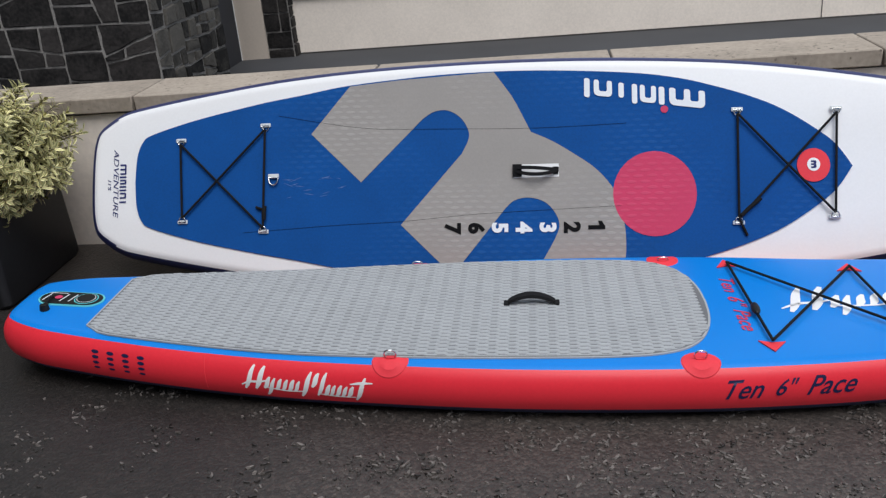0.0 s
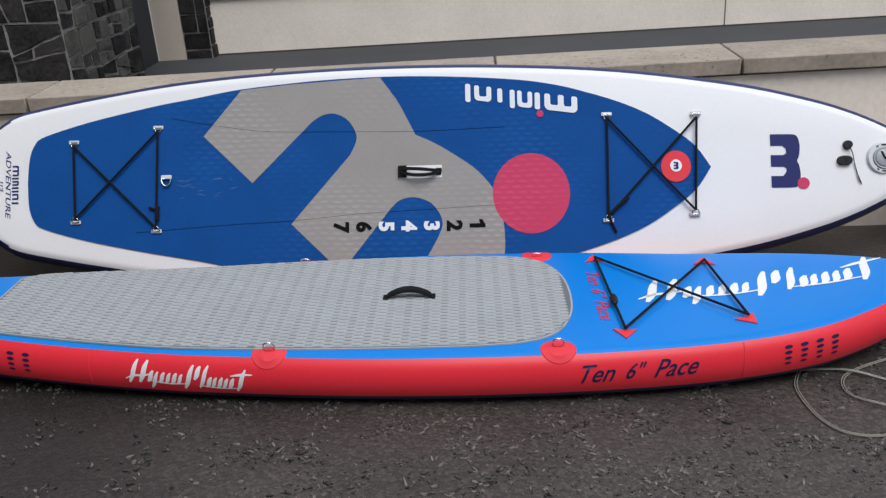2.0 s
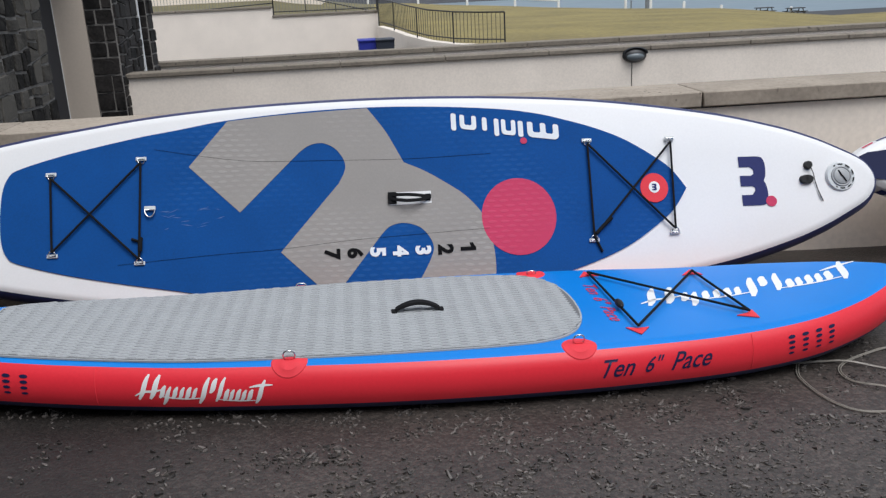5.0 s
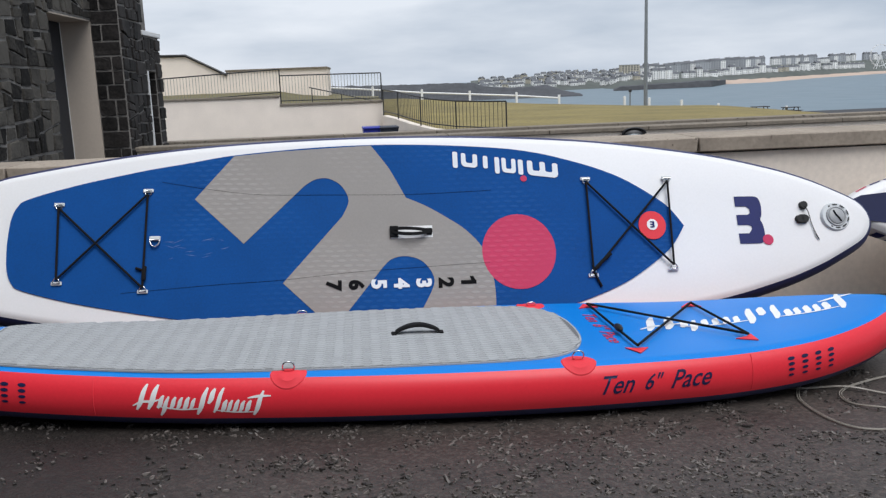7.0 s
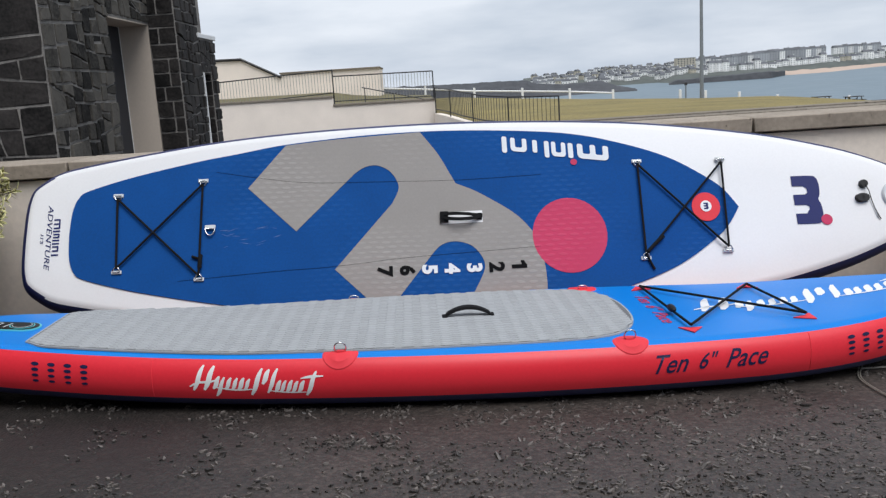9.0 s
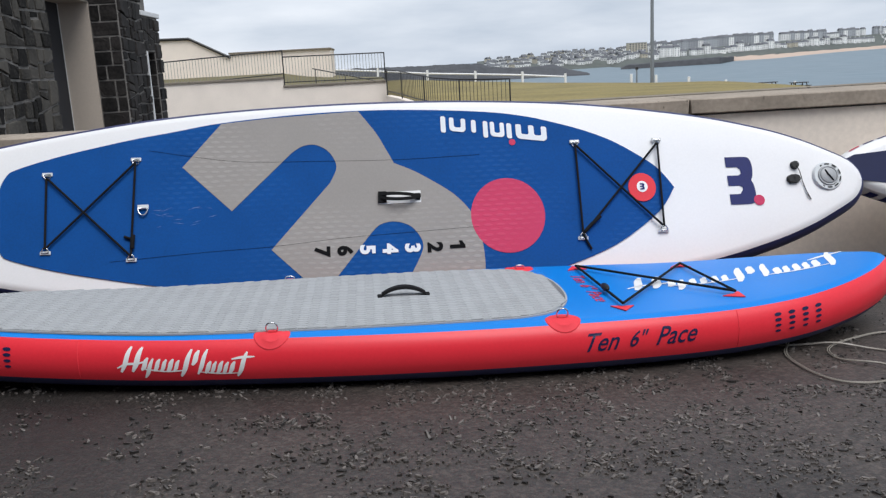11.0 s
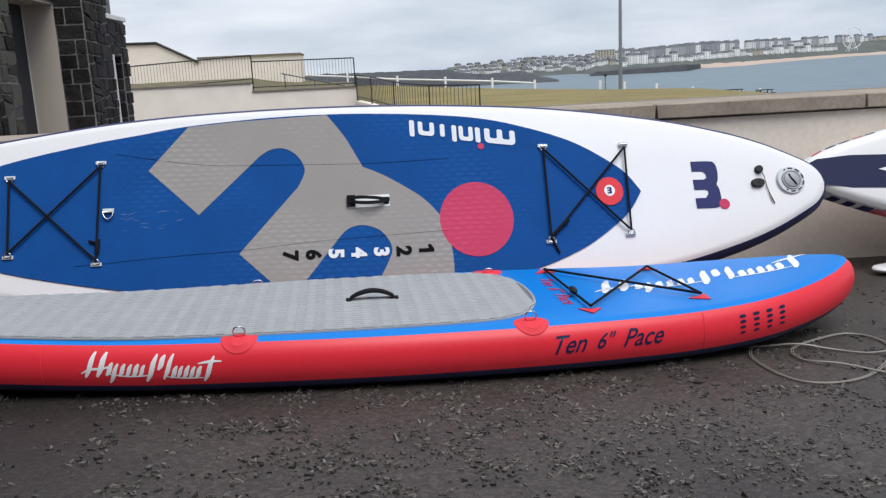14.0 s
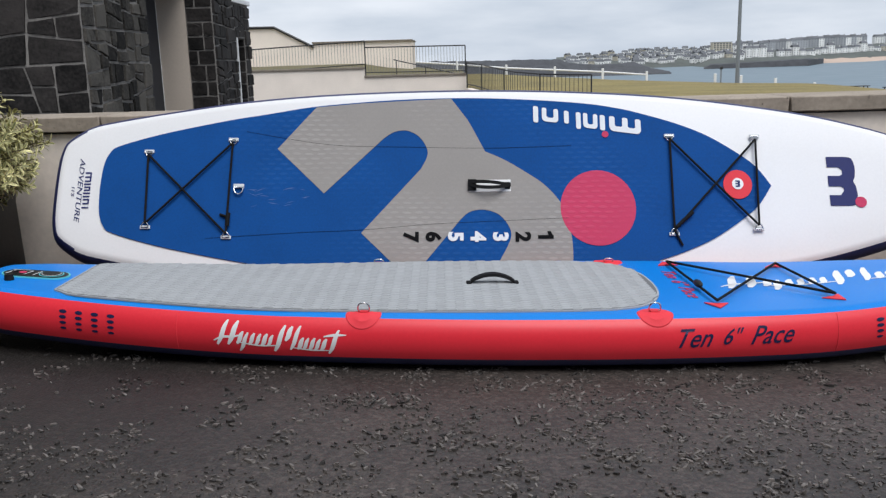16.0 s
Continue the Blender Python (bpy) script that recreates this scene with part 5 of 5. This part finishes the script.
# ---- beyond the yard: terrace wall, railings, lawn ----
terrace = capped_wall("wall_terrace", -12, -2.27, 25.0, -1.2, 0.68, "cream terrace wall stepping down", 2.4, 0.3, 0.06)
terrace_low = capped_wall("wall_terrace_low", -2.27, 0.62, 25.0, -1.2, 0.44, "lower step of the cream terrace wall", 1.45, 0.3, 0.06)


def railing(points, height, gap, name="railing", label="dark metal railing with thin upright bars", post=3, bars="dark_metal"):
    """A railing along points on the ground: top and bottom rails, bars, posts."""
    r = thing(name, Matrix.Identity(4), label, "railing", "railings")
    line = [Vector(p) for p in points]
    top = [p + Vector((0, 0, height)) for p in line]
    part("top_rail", tube(top, 0.018, 6), "dark_metal", r)
    part("bottom_rail", tube([p + Vector((0, 0, 0.08)) for p in line], 0.015, 5), "dark_metal", r)
    total = sum((b - a).length for a, b in zip(line, line[1:]))
    n, k = int(total / gap), 0
    bar = None
    for i in range(n + 1):
        s, j = i * total / n, 0
        while j < len(line) - 2 and s > (line[j + 1] - line[j]).length:
            s -= (line[j + 1] - line[j]).length
            j += 1
        p = line[j].lerp(line[j + 1], min(1, s / (line[j + 1] - line[j]).length))
        if bar is None:
            bar = part("bar", tube([(0, 0, 0), (0, 0, height)], 0.0065 if bars == "dark_metal" else 0.006, 5), bars, r)
            thick = part("post", tube([(0, 0, -0.05), (0, 0, height)], 0.019, 6), "dark_metal", r)
            bar.location = thick.location = p
            continue
        o = new("post" if i % post == 0 or i == n else "bar", thick.data if i % post == 0 or i == n else bar.data)
        o.parent, o.location = r, p
    return r


railing([(-8.5, 25.15, 0.40), (-5.4, 25.15, 0.53), (-2.24, 25.15, 0.68)], 0.72, 0.085, post=99, bars="rail_grey")
railing([(-2.24, 25.15, 0.44), (0.6, 25.15, 0.42)], 0.78, 0.085, post=99, bars="rail_grey")
curve = [(0.63, 24.9, 0.05), (0.95, 23.6, 0.0), (1.30, 22.5, -0.1), (1.75, 21.6, -0.2), (2.3, 20.8, -0.25), (2.85, 20.3, -0.27), (3.36, 20.0, -0.28)]
railing(curve, 0.68, 0.105, post=14)
bm = bmesh.new()
lows = []
for x, y, z in curve:
    z -= 0.04
    lows.append([bm.verts.new(p) for p in ((x - 0.05, y - 0.12, -1.2), (x - 0.05, y - 0.12, z), (x + 0.12, y + 0.1, z), (x + 0.12, y + 0.1, -1.2))])
for a, b in zip(lows, lows[1:]):
    for j in range(4):
        bm.faces.new((a[j], a[(j + 1) % 4], b[(j + 1) % 4], b[j]))
structure(part("wall_curved", bm, "render_wall"), "curved cream retaining wall below the railing", "wall")


def wheelie_bin(x, y, mat, label):
    b = thing("wheelie_bin", pose(x, y, -1.05, 0, 0, 4), label, "wheelie bin", "wheelie bins")
    bm = bmesh.new()
    rows = []
    for z, s in ((0.02, 0.80), (0.80, 0.98), (0.84, 1.0)):
        rows.append([bm.verts.new((sx * 0.225 * s, sy * 0.27 * s, z)) for sx, sy in ((-1, -1), (1, -1), (1, 1), (-1, 1))])
    for r, q in zip(rows, rows[1:]):
        for j in range(4):
            bm.faces.new((r[j], r[(j + 1) % 4], q[(j + 1) % 4], q[j]))
    bm.faces.new(rows[0][::-1])
    bm.faces.new(rows[-1])
    part("body", bm, mat, b)
    part("lid", box(-0.235, 0.235, -0.30, 0.28, 0.845, 0.90, 0.02), mat, b)
    part("handle", tube([(-0.2, 0.31, 0.86), (0.2, 0.31, 0.86)], 0.016, 6), mat, b)
    for s in (-1, 1):
        wh = bmesh.new()
        bmesh.ops.create_cone(wh, cap_ends=True, segments=16, radius1=0.1, radius2=0.1, depth=0.04, matrix=Matrix.Translation((s * 0.2, 0.24, 0.1)) @ pose(0, 0, 0, 0, 90, 0))
        part("wheel", wh, "black_plastic", b)


wheelie_bin(0.26, 22.1, "bin_blue", "blue plastic wheelie bin beside the terrace wall")
wheelie_bin(0.68, 22.0, "bin_dark", "dark grey plastic wheelie bin beside the blue one")


def lawn_z(x, y):
    x = min(x, 36.0)
    k = max(0.0, (y - 20) / 55)
    return -0.30 - 0.0755 * max(-4.0, x - 3.4) * k - 0.0045 * max(0.0, y - 20) - 0.07 * max(0.0, x - 0.41 * y)


nx, ny = 70, 40
X, Y = np.linspace(0.5, 95, nx), np.concatenate([np.linspace(14.3, 19.6, 5), np.linspace(20, 25.2, 12), np.linspace(26, 76, ny - 17)])
verts = [(x + (0 if y < 27 else -26 * (y - 27) / 49 if x < 3 else 0), y, lawn_z(x, y) + 0.05 * noise.noise((x * 0.2, y * 0.2, 1))) for y in Y for x in X]
curve_x = lambda y: float(np.interp(y, (20.0, 20.3, 20.8, 21.6, 22.5, 23.6, 24.9, 25.3), (3.36, 2.85, 2.3, 1.75, 1.30, 0.95, 0.63, 0.5)))
verts = [(max(x, curve_x(y)) if y < 25.3 else x, y, z) for x, y, z in verts]
faces = [(j * nx + i, j * nx + i + 1, (j + 1) * nx + i + 1, (j + 1) * nx + i) for j in range(ny - 1) for i in range(nx - 1)]
me = bpy.data.meshes.new("lawn")
me.from_pydata(verts, [], faces)
me.materials.append(M["lawn"])
structure(new("lawn", me), "dry yellow-green mown lawn above the sea", "lawn")
bm = bmesh.new()
lines = []
for y, z in ((25.3, 0.46), (26.5, 0.54), (29, 0.68), (33, 0.78), (40, 0.78)):
    lines.append([bm.verts.new((x, y, z - 0.19 * max(0, min(1, (x + 2.6) / 0.6)) - 0.035 * max(0, x + 2) * (y - 25.3) / 4 + 0.03 * noise.noise((x, y, 2)))) for x in [-30 + 0.9 * i for i in range(35)]])
for p, q in zip(lines, lines[1:]):
    for i in range(len(p) - 1):
        bm.faces.new((p[i], p[i + 1], q[i + 1], q[i]))
bank = structure(part("grass_bank", bm, "grass", smooth=60), "rough grass bank behind the terrace railing", "grass")

# low buildings behind the railing
shed = thing("building", pose(0, 0, 0), "cream rendered low building with sloping dark roof edge", "building")
bm = bmesh.new()
outline = [(-9.5, 0.3), (-4.75, 0.3), (-4.75, 1.36), (-6.1, 2.08), (-9.5, 2.12)]
f = [bm.verts.new((x, 32.0, z)) for x, z in outline]
g = [bm.verts.new((x, 32.5, z)) for x, z in outline]
bm.faces.new(f)
bm.faces.new(g[::-1])
for i in range(5):
    bm.faces.new((f[i], f[(i + 1) % 5], g[(i + 1) % 5], g[i]))
part("wall", bm, "render_wall", shed)
part("roof_edge", tube([(-9.5, 31.96, 2.14), (-6.1, 31.96, 2.10), (-4.72, 31.96, 1.38)], 0.05, 6), "dark_metal", shed)
annex = thing("building", pose(0, 0, 0), "long low cream rendered wall building", "building")
part("wall", box(-4.75, -1.2, 32.0, 35.0, 0.2, 1.50), "render_wall", annex)
part("roof_edge", box(-4.78, -1.17, 31.93, 35.05, 1.50, 1.56, 0.01), "coping_far", annex)

# sloping handrail of the path behind the terrace
slope = thing("handrail", Matrix.Identity(4), "dark metal handrail sloping down behind the terrace railing", "handrail")
part("rail", tube([(-1.59, 27.5, 0.86), (0.40, 27.5, 0.37)], 0.018, 6), "dark_metal", slope)
for x in (-1.5, -0.6, 0.3):
    part("post", tube([(x, 27.5, 0.84 - 0.246 * (x + 1.5)), (x, 27.5, 0.0)], 0.014, 6), "dark_metal", slope)

# white rail fence along the lawn's edge
fence = thing("rail_fence", Matrix.Identity(4), "white painted rail fence along the lawn edge", "fence")
posts = [(-3.5, 0.15), (0.7, -0.2), (4.85, -0.61), (8.93, -0.88), (12.96, -1.16), (16.66, -1.5)]
for x, z in posts:
    part("post", box(x - 0.09, x + 0.09, 74.9, 75.1, z - 0.5, z + 0.80, 0.02), "white_paint", fence)
for (x0, z0), (x1, z1) in zip(posts, posts[1:]):
    for h in (0.52,):
        part("rail", tube([(x0, 75, z0 + h), (x1, 75, z1 + h)], 0.075, 6), "white_paint", fence)
for x, z in ((22.42, -1.8), (24.6, -2.0), (27.5, -2.3), (30.8, -2.75), (37.0, -3.20)):
    p = thing("bollard", pose(x, 75, z - 0.3), "white painted wooden post on the lawn edge", "bollard", "white posts")
    part("shaft", box(-0.1, 0.1, -0.1, 0.1, 0, 1.05, 0.03), "white_paint", p)

pole = thing("lamp_post", pose(19.47, 60, -1.9), "tall grey metal lamp post on the lawn", "lamp post")
bm = bmesh.new()
bmesh.ops.create_cone(bm, cap_ends=True, segments=14, radius1=0.14, radius2=0.085, depth=11, matrix=Matrix.Translation((0, 0, 5.5)))
part("shaft", bm, "galvanised", pole, smooth=60)
part("base", box(-0.2, 0.2, -0.2, 0.2, 0, 0.5, 0.03), "galvanised", pole)
part("arm", tube([(0, 0, 10.9), (0.3, 0, 11.2), (1.3, 0, 11.3)], 0.05, 6), "galvanised", pole)
short = thing("signpost", pose(22.6, 74, -2.2), "short dark post with a small head at the lawn edge", "signpost")
part("shaft", tube([(0, 0, 0), (0, 0, 1.7)], 0.06, 8), "galvanised", short)
part("head", box(-0.12, 0.12, -0.1, 0.1, 1.5, 1.75, 0.03), "dark_metal", short)

for x, z in ((34.6, -3.14), (37.4, -3.30)):
    bench = thing("picnic_bench", pose(x, 75, z, 0, 0, 8), "dark wooden picnic bench on the lawn edge", "bench", "benches")
    part("tabletop", box(-0.75, 0.75, -0.35, 0.35, 0.68, 0.74, 0.01), "dark_wood", bench)
    for s in (-1, 1):
        part("seat", box(-0.75, 0.75, s * 0.62 - 0.13, s * 0.62 + 0.13, 0.42, 0.47, 0.01), "dark_wood", bench)
        part("trestle", box(s * 0.55 - 0.04, s * 0.55 + 0.04, -0.7, 0.7, 0.32, 0.40), "dark_wood", bench)
        for r in (-1, 1):
            part("leg", tube([(s * 0.55, r * 0.25, 0.68), (s * 0.55, r * 0.6, 0.0)], 0.045, 5), "dark_wood", bench)

lot = structure(part("car_park", box(36, 110, 76, 96, -5.6, -4.08), "asphalt_yard"), "grey tarmac beyond the lawn", "tarmac")

# ---- sea and the far shore ----
SEA = -18.5
bm = bmesh.new()
bm.faces.new([bm.verts.new(p) for p in ((-4500, 78, SEA), (4500, 78, SEA), (4500, 4600, SEA), (-4500, 4600, SEA))])
structure(part("sea", bm, "sea"), "calm grey-blue sea in the bay", "sea")


# the far coast in fans: bearing x / y, distance y, height
EYE_Z = 0.87
BEAR = (0.10, 0.13, 0.20, 0.27, 0.29, 0.34, 0.40, 0.415, 0.466, 0.536, 0.607, 0.656, 0.80)
FOOT = dict(zip(BEAR, (1080, 1090, 1100, 1150, 1010, 1030, 1060, 1128, 1155, 1402, 1596, 1685, 1850)))
FRONT = dict(zip(BEAR, (1200, 1210, 1230, 1250, 1180, 1200, 1230, 1290, 1330, 1570, 1770, 1860, 2030)))
CREST = dict(zip(BEAR, (1500, 1500, 1500, 1480, 1420, 1420, 1430, 1450, 1500, 1730, 1930, 2020, 2200)))
LOW = dict(zip(BEAR, (-0.0125, -0.012, -0.0105, -0.0098, -0.0095, -0.0088, -0.0080, -0.0075, -0.0055, -0.0045, -0.0044, -0.0044, -0.0044)))
HIGH = dict(zip(BEAR, (-0.0035, -0.0028, -0.0002, 0.0010, 0.0004, -0.0030, 0.0002, 0.0012, 0.0022, 0.0032, 0.0048, 0.0055, 0.0065)))


def along(table, r):
    return float(np.interp(r, BEAR, [table[k] for k in BEAR]))


def coast_z(r, y):
    """Height of the town's land at a bearing and a distance."""
    f, lo, hi = along(FOOT, r), along(FRONT, r), along(CREST, r)
    return float(np.interp(y, (f, f + 60, lo, hi, hi + 300, hi + 900), (SEA - 1, SEA + 2.5, EYE_Z + along(LOW, r) * lo, EYE_Z + along(HIGH, r) * hi, EYE_Z + along(HIGH, r) * hi, SEA - 6)))


def fan(name, bears, rows, mat, label, category, rough=0.0, seed=1):
    """Landform over bearings; rows give (distance, height) for a bearing."""
    verts, count = [], 0
    for r in bears:
        line = rows(r)
        count = len(line)
        for y, z in line:
            lift = rough * (noise.noise((r * 90, y * 0.012, seed)) + 0.6 * noise.noise((r * 320, y * 0.05, seed)))
            verts.append((r * y, y, z + lift))
    faces = [(i * count + j, (i + 1) * count + j, (i + 1) * count + j + 1, i * count + j + 1) for i in range(len(bears) - 1) for j in range(count - 1)]
    me = bpy.data.meshes.new(name)
    me.from_pydata(verts, [], faces)
    me.materials.append(M[mat])
    return structure(new(name, me), label, category)


def land_rows(r):
    f, hi = along(FOOT, r), along(CREST, r)
    return [(y, coast_z(r, y)) for y in [f + (hi + 900 - f) * k / 40 for k in range(41)]]


fan("ground_headland", np.linspace(0.118, 0.80, 200), land_rows, "far_land", "far hillside of the seaside town", "hillside", 0.8)
fan("beach", np.linspace(0.402, 0.80, 60), lambda r: [(along(FOOT, r) - 20, SEA - 0.1), (along(FOOT, r) + 60, SEA + 3.3), (along(FOOT, r) + 135, SEA + 6.4), (along(FOOT, r) + 140, SEA + 2)], "sand", "pale sand beach across the bay", "beach")
wall_top = lambda r: float(np.interp(r, (0.283, 0.29, 0.33, 0.396, 0.416), (-17.5, -14.6, -13.6, -11.4, -13.5)))
wall_y = lambda r: float(np.interp(r, (0.283, 0.40, 0.416), (960, 980, 1100)))
fan("harbour_wall", np.linspace(0.283, 0.416, 60), lambda r: [(wall_y(r), SEA - 1), (wall_y(r) + 6, wall_top(r)), (wall_y(r) + 50, wall_top(r) + 0.5), (wall_y(r) + 90, SEA - 1)], "rock", "dark stone harbour wall across the bay", "harbour wall", 0.7, 4)
rock_top = lambda r: EYE_Z + 850 * float(np.interp(r, (-0.12, 0, 0.054, 0.10, 0.122, 0.135, 0.165, 0.185, 0.205, 0.215, 0.23, 0.247), (-0.003, -0.0036, -0.0044, -0.0042, -0.0055, -0.0098, -0.0125, -0.0118, -0.0105, -0.015, -0.0195, -0.0228)))
fan("rocks", np.linspace(-0.12, 0.247, 160), lambda r: [(790, SEA - 1), (800, SEA + 1.5), (825, SEA + 0.55 * (rock_top(r) - SEA)), (850, rock_top(r)), (900, rock_top(r)), (980, SEA - 1)], "rock", "dark rocky headland beyond the fence", "rocks", 1.1, 9)


def far_house(w, d, h, roof, mat, wins, label):
    """One house of the far town: walls, pitched roof, chimney and rows of windows."""
    hs = thing("house", Matrix.Identity(4), label, "house", "far town houses")
    part("wall", box(-w / 2, w / 2, 0, d, -6, h), mat, hs)
    bm = bmesh.new()
    a = [bm.verts.new(p) for p in ((-w / 2 - 0.2, -0.3, h), (w / 2 + 0.2, -0.3, h), (w / 2 + 0.2, d / 2, h + roof), (-w / 2 - 0.2, d / 2, h + roof), (w / 2 + 0.2, d + 0.3, h), (-w / 2 - 0.2, d + 0.3, h))]
    for q in ((0, 1, 2, 3), (3, 2, 4, 5), (0, 3, 5), (1, 4, 2), (0, 5, 4, 1)):
        bm.faces.new([a[k] for k in q])
    part("roof", bm, "slate", hs)
    part("chimney", box(w / 2 - 1.3, w / 2 - 0.3, d / 2 - 0.5, d / 2 + 0.5, h + roof * 0.4, h + roof + 1.1), mat, hs)
    cols, rows = wins
    for i in range(cols):
        for j in range(rows):
            x, z = -w / 2 + w * (i + 0.5) / cols, h * (j + 0.5) / rows
            part("window", box(x - 0.5, x + 0.5, -0.12, 0.05, z - 0.75, z + 0.75), "far_glass", hs)
    return hs


kinds = [far_house(8.5, 11, 12.0, 3.6, "far_white", (2, 4), "white four-storey terraced house across the bay"),
         far_house(8.5, 11, 13.0, 3.8, "far_grey", (2, 4), "grey four-storey terraced house across the bay"),
         far_house(8, 9, 6.4, 2.8, "far_cream", (2, 2), "cream two-storey house across the bay"),
         far_house(11, 8, 4.6, 2.6, "far_white", (3, 1), "low white house across the bay"),
         far_house(8, 9, 7.0, 3.0, "far_white", (2, 2), "white two-storey house across the bay")]
rnd = random.Random(4)


def set_house(k, r, y, sink=0.0, turn=6):
    copy_thing(kinds[k], pose(r * y, y, coast_z(r, y) - sink, 0, 0, rnd.uniform(-turn, turn)))


def terrace_row(r0, r1, table, off, pick, gap=8.6, sink=0.0):
    """Houses wall to wall along the coast."""
    r = r0
    while r < r1:
        y = along(table, r) + off
        set_house(rnd.choice(pick), r, y + rnd.uniform(-1.5, 1.5), sink + rnd.uniform(-0.6, 0.6), 3)
        r += gap * rnd.choice((1, 1, 1, 1, 1.04)) / y
        if rnd.random() < 0.05:
            r += 5 / y


terrace_row(0.322, 0.462, CREST, 0, (0, 1, 1, 0))
terrace_row(0.474, 0.575, CREST, 0, (0, 1, 0, 1, 4))
terrace_row(0.585, 0.70, CREST, 0, (1, 4, 0, 2), 11)
terrace_row(0.325, 0.40, FRONT, 0, (4, 4, 0, 2), 9.5, 0.5)
terrace_row(0.402, 0.475, FRONT, 0, (4, 0, 4, 3), 9.2)
terrace_row(0.482, 0.585, FRONT, 0, (0, 4, 4, 2), 9.2)
# scattered houses up the slope beside the harbour
for i in range(150):
    r = 0.13 + 0.20 * rnd.random() ** 0.85
    t = rnd.random()
    y = along(FRONT, r) - 40 + t * (along(CREST, r) - along(FRONT, r) + 30)
    set_house(rnd.choice((2, 3, 4, 4, 3)), r, y, 1.0, 40)
for i in range(7):
    set_house(3, 0.134 + 0.0068 * i, 1225, 1.0, 2)
for k, r in zip(range(5), (0.318, 0.322, 0.238, 0.262, 0.251)):
    y = along(CREST, r) - 60
    kinds[k].matrix_world = pose(r * y, y, coast_z(r, y) - 1.0)
block = thing("apartment_building", pose(0.303 * 1330, 1330, -2.2), "pale yellow apartment block across the bay", "apartment building")
part("wall", box(-14, 14, 0, 14, -8, 14.5), "far_cream", block)
part("roof", box(-14.4, 14.4, -0.4, 14.4, 14.5, 15.2), "far_grey", block)
for i in range(6):
    for j in range(5):
        part("window", box(-12.9 + 4.5 * i, -10.2 + 4.5 * i, -0.12, 0.05, 0.7 + 2.8 * j, 2.4 + 2.8 * j), "far_glass", block)

# ferris wheel on the far front
wheel = thing("ferris_wheel", pose(0.602 * 1560, 1560, 15.0), "white ferris wheel on the far sea front", "ferris wheel")
R = 19.0
for y in (-1.2, 1.2):
    part("rim", tube([(R * math.cos(a), y, R * math.sin(a)) for a in (2 * math.pi * k / 40 for k in range(40))], 0.36, 5, closed=True), "white_paint", wheel)
for k in range(16):
    a = 2 * math.pi * k / 16
    part("spoke", tube([(0, 0, 0), (R * math.cos(a), 0, R * math.sin(a))], 0.16, 4), "white_paint", wheel)
    part("cabin", box(R * 1.05 * math.cos(a) - 0.7, R * 1.05 * math.cos(a) + 0.7, -0.7, 0.7, R * 1.05 * math.sin(a) - 1.0, R * 1.05 * math.sin(a) + 0.7, 0.2, segments=1), "white_paint", wheel)
for x in (-6, 6):
    for y in (-3, 3):
        part("leg", tube([(0, y * 0.4, 0), (x * 1.5, y * 1.5, -24)], 0.6, 5), "white_paint", wheel)
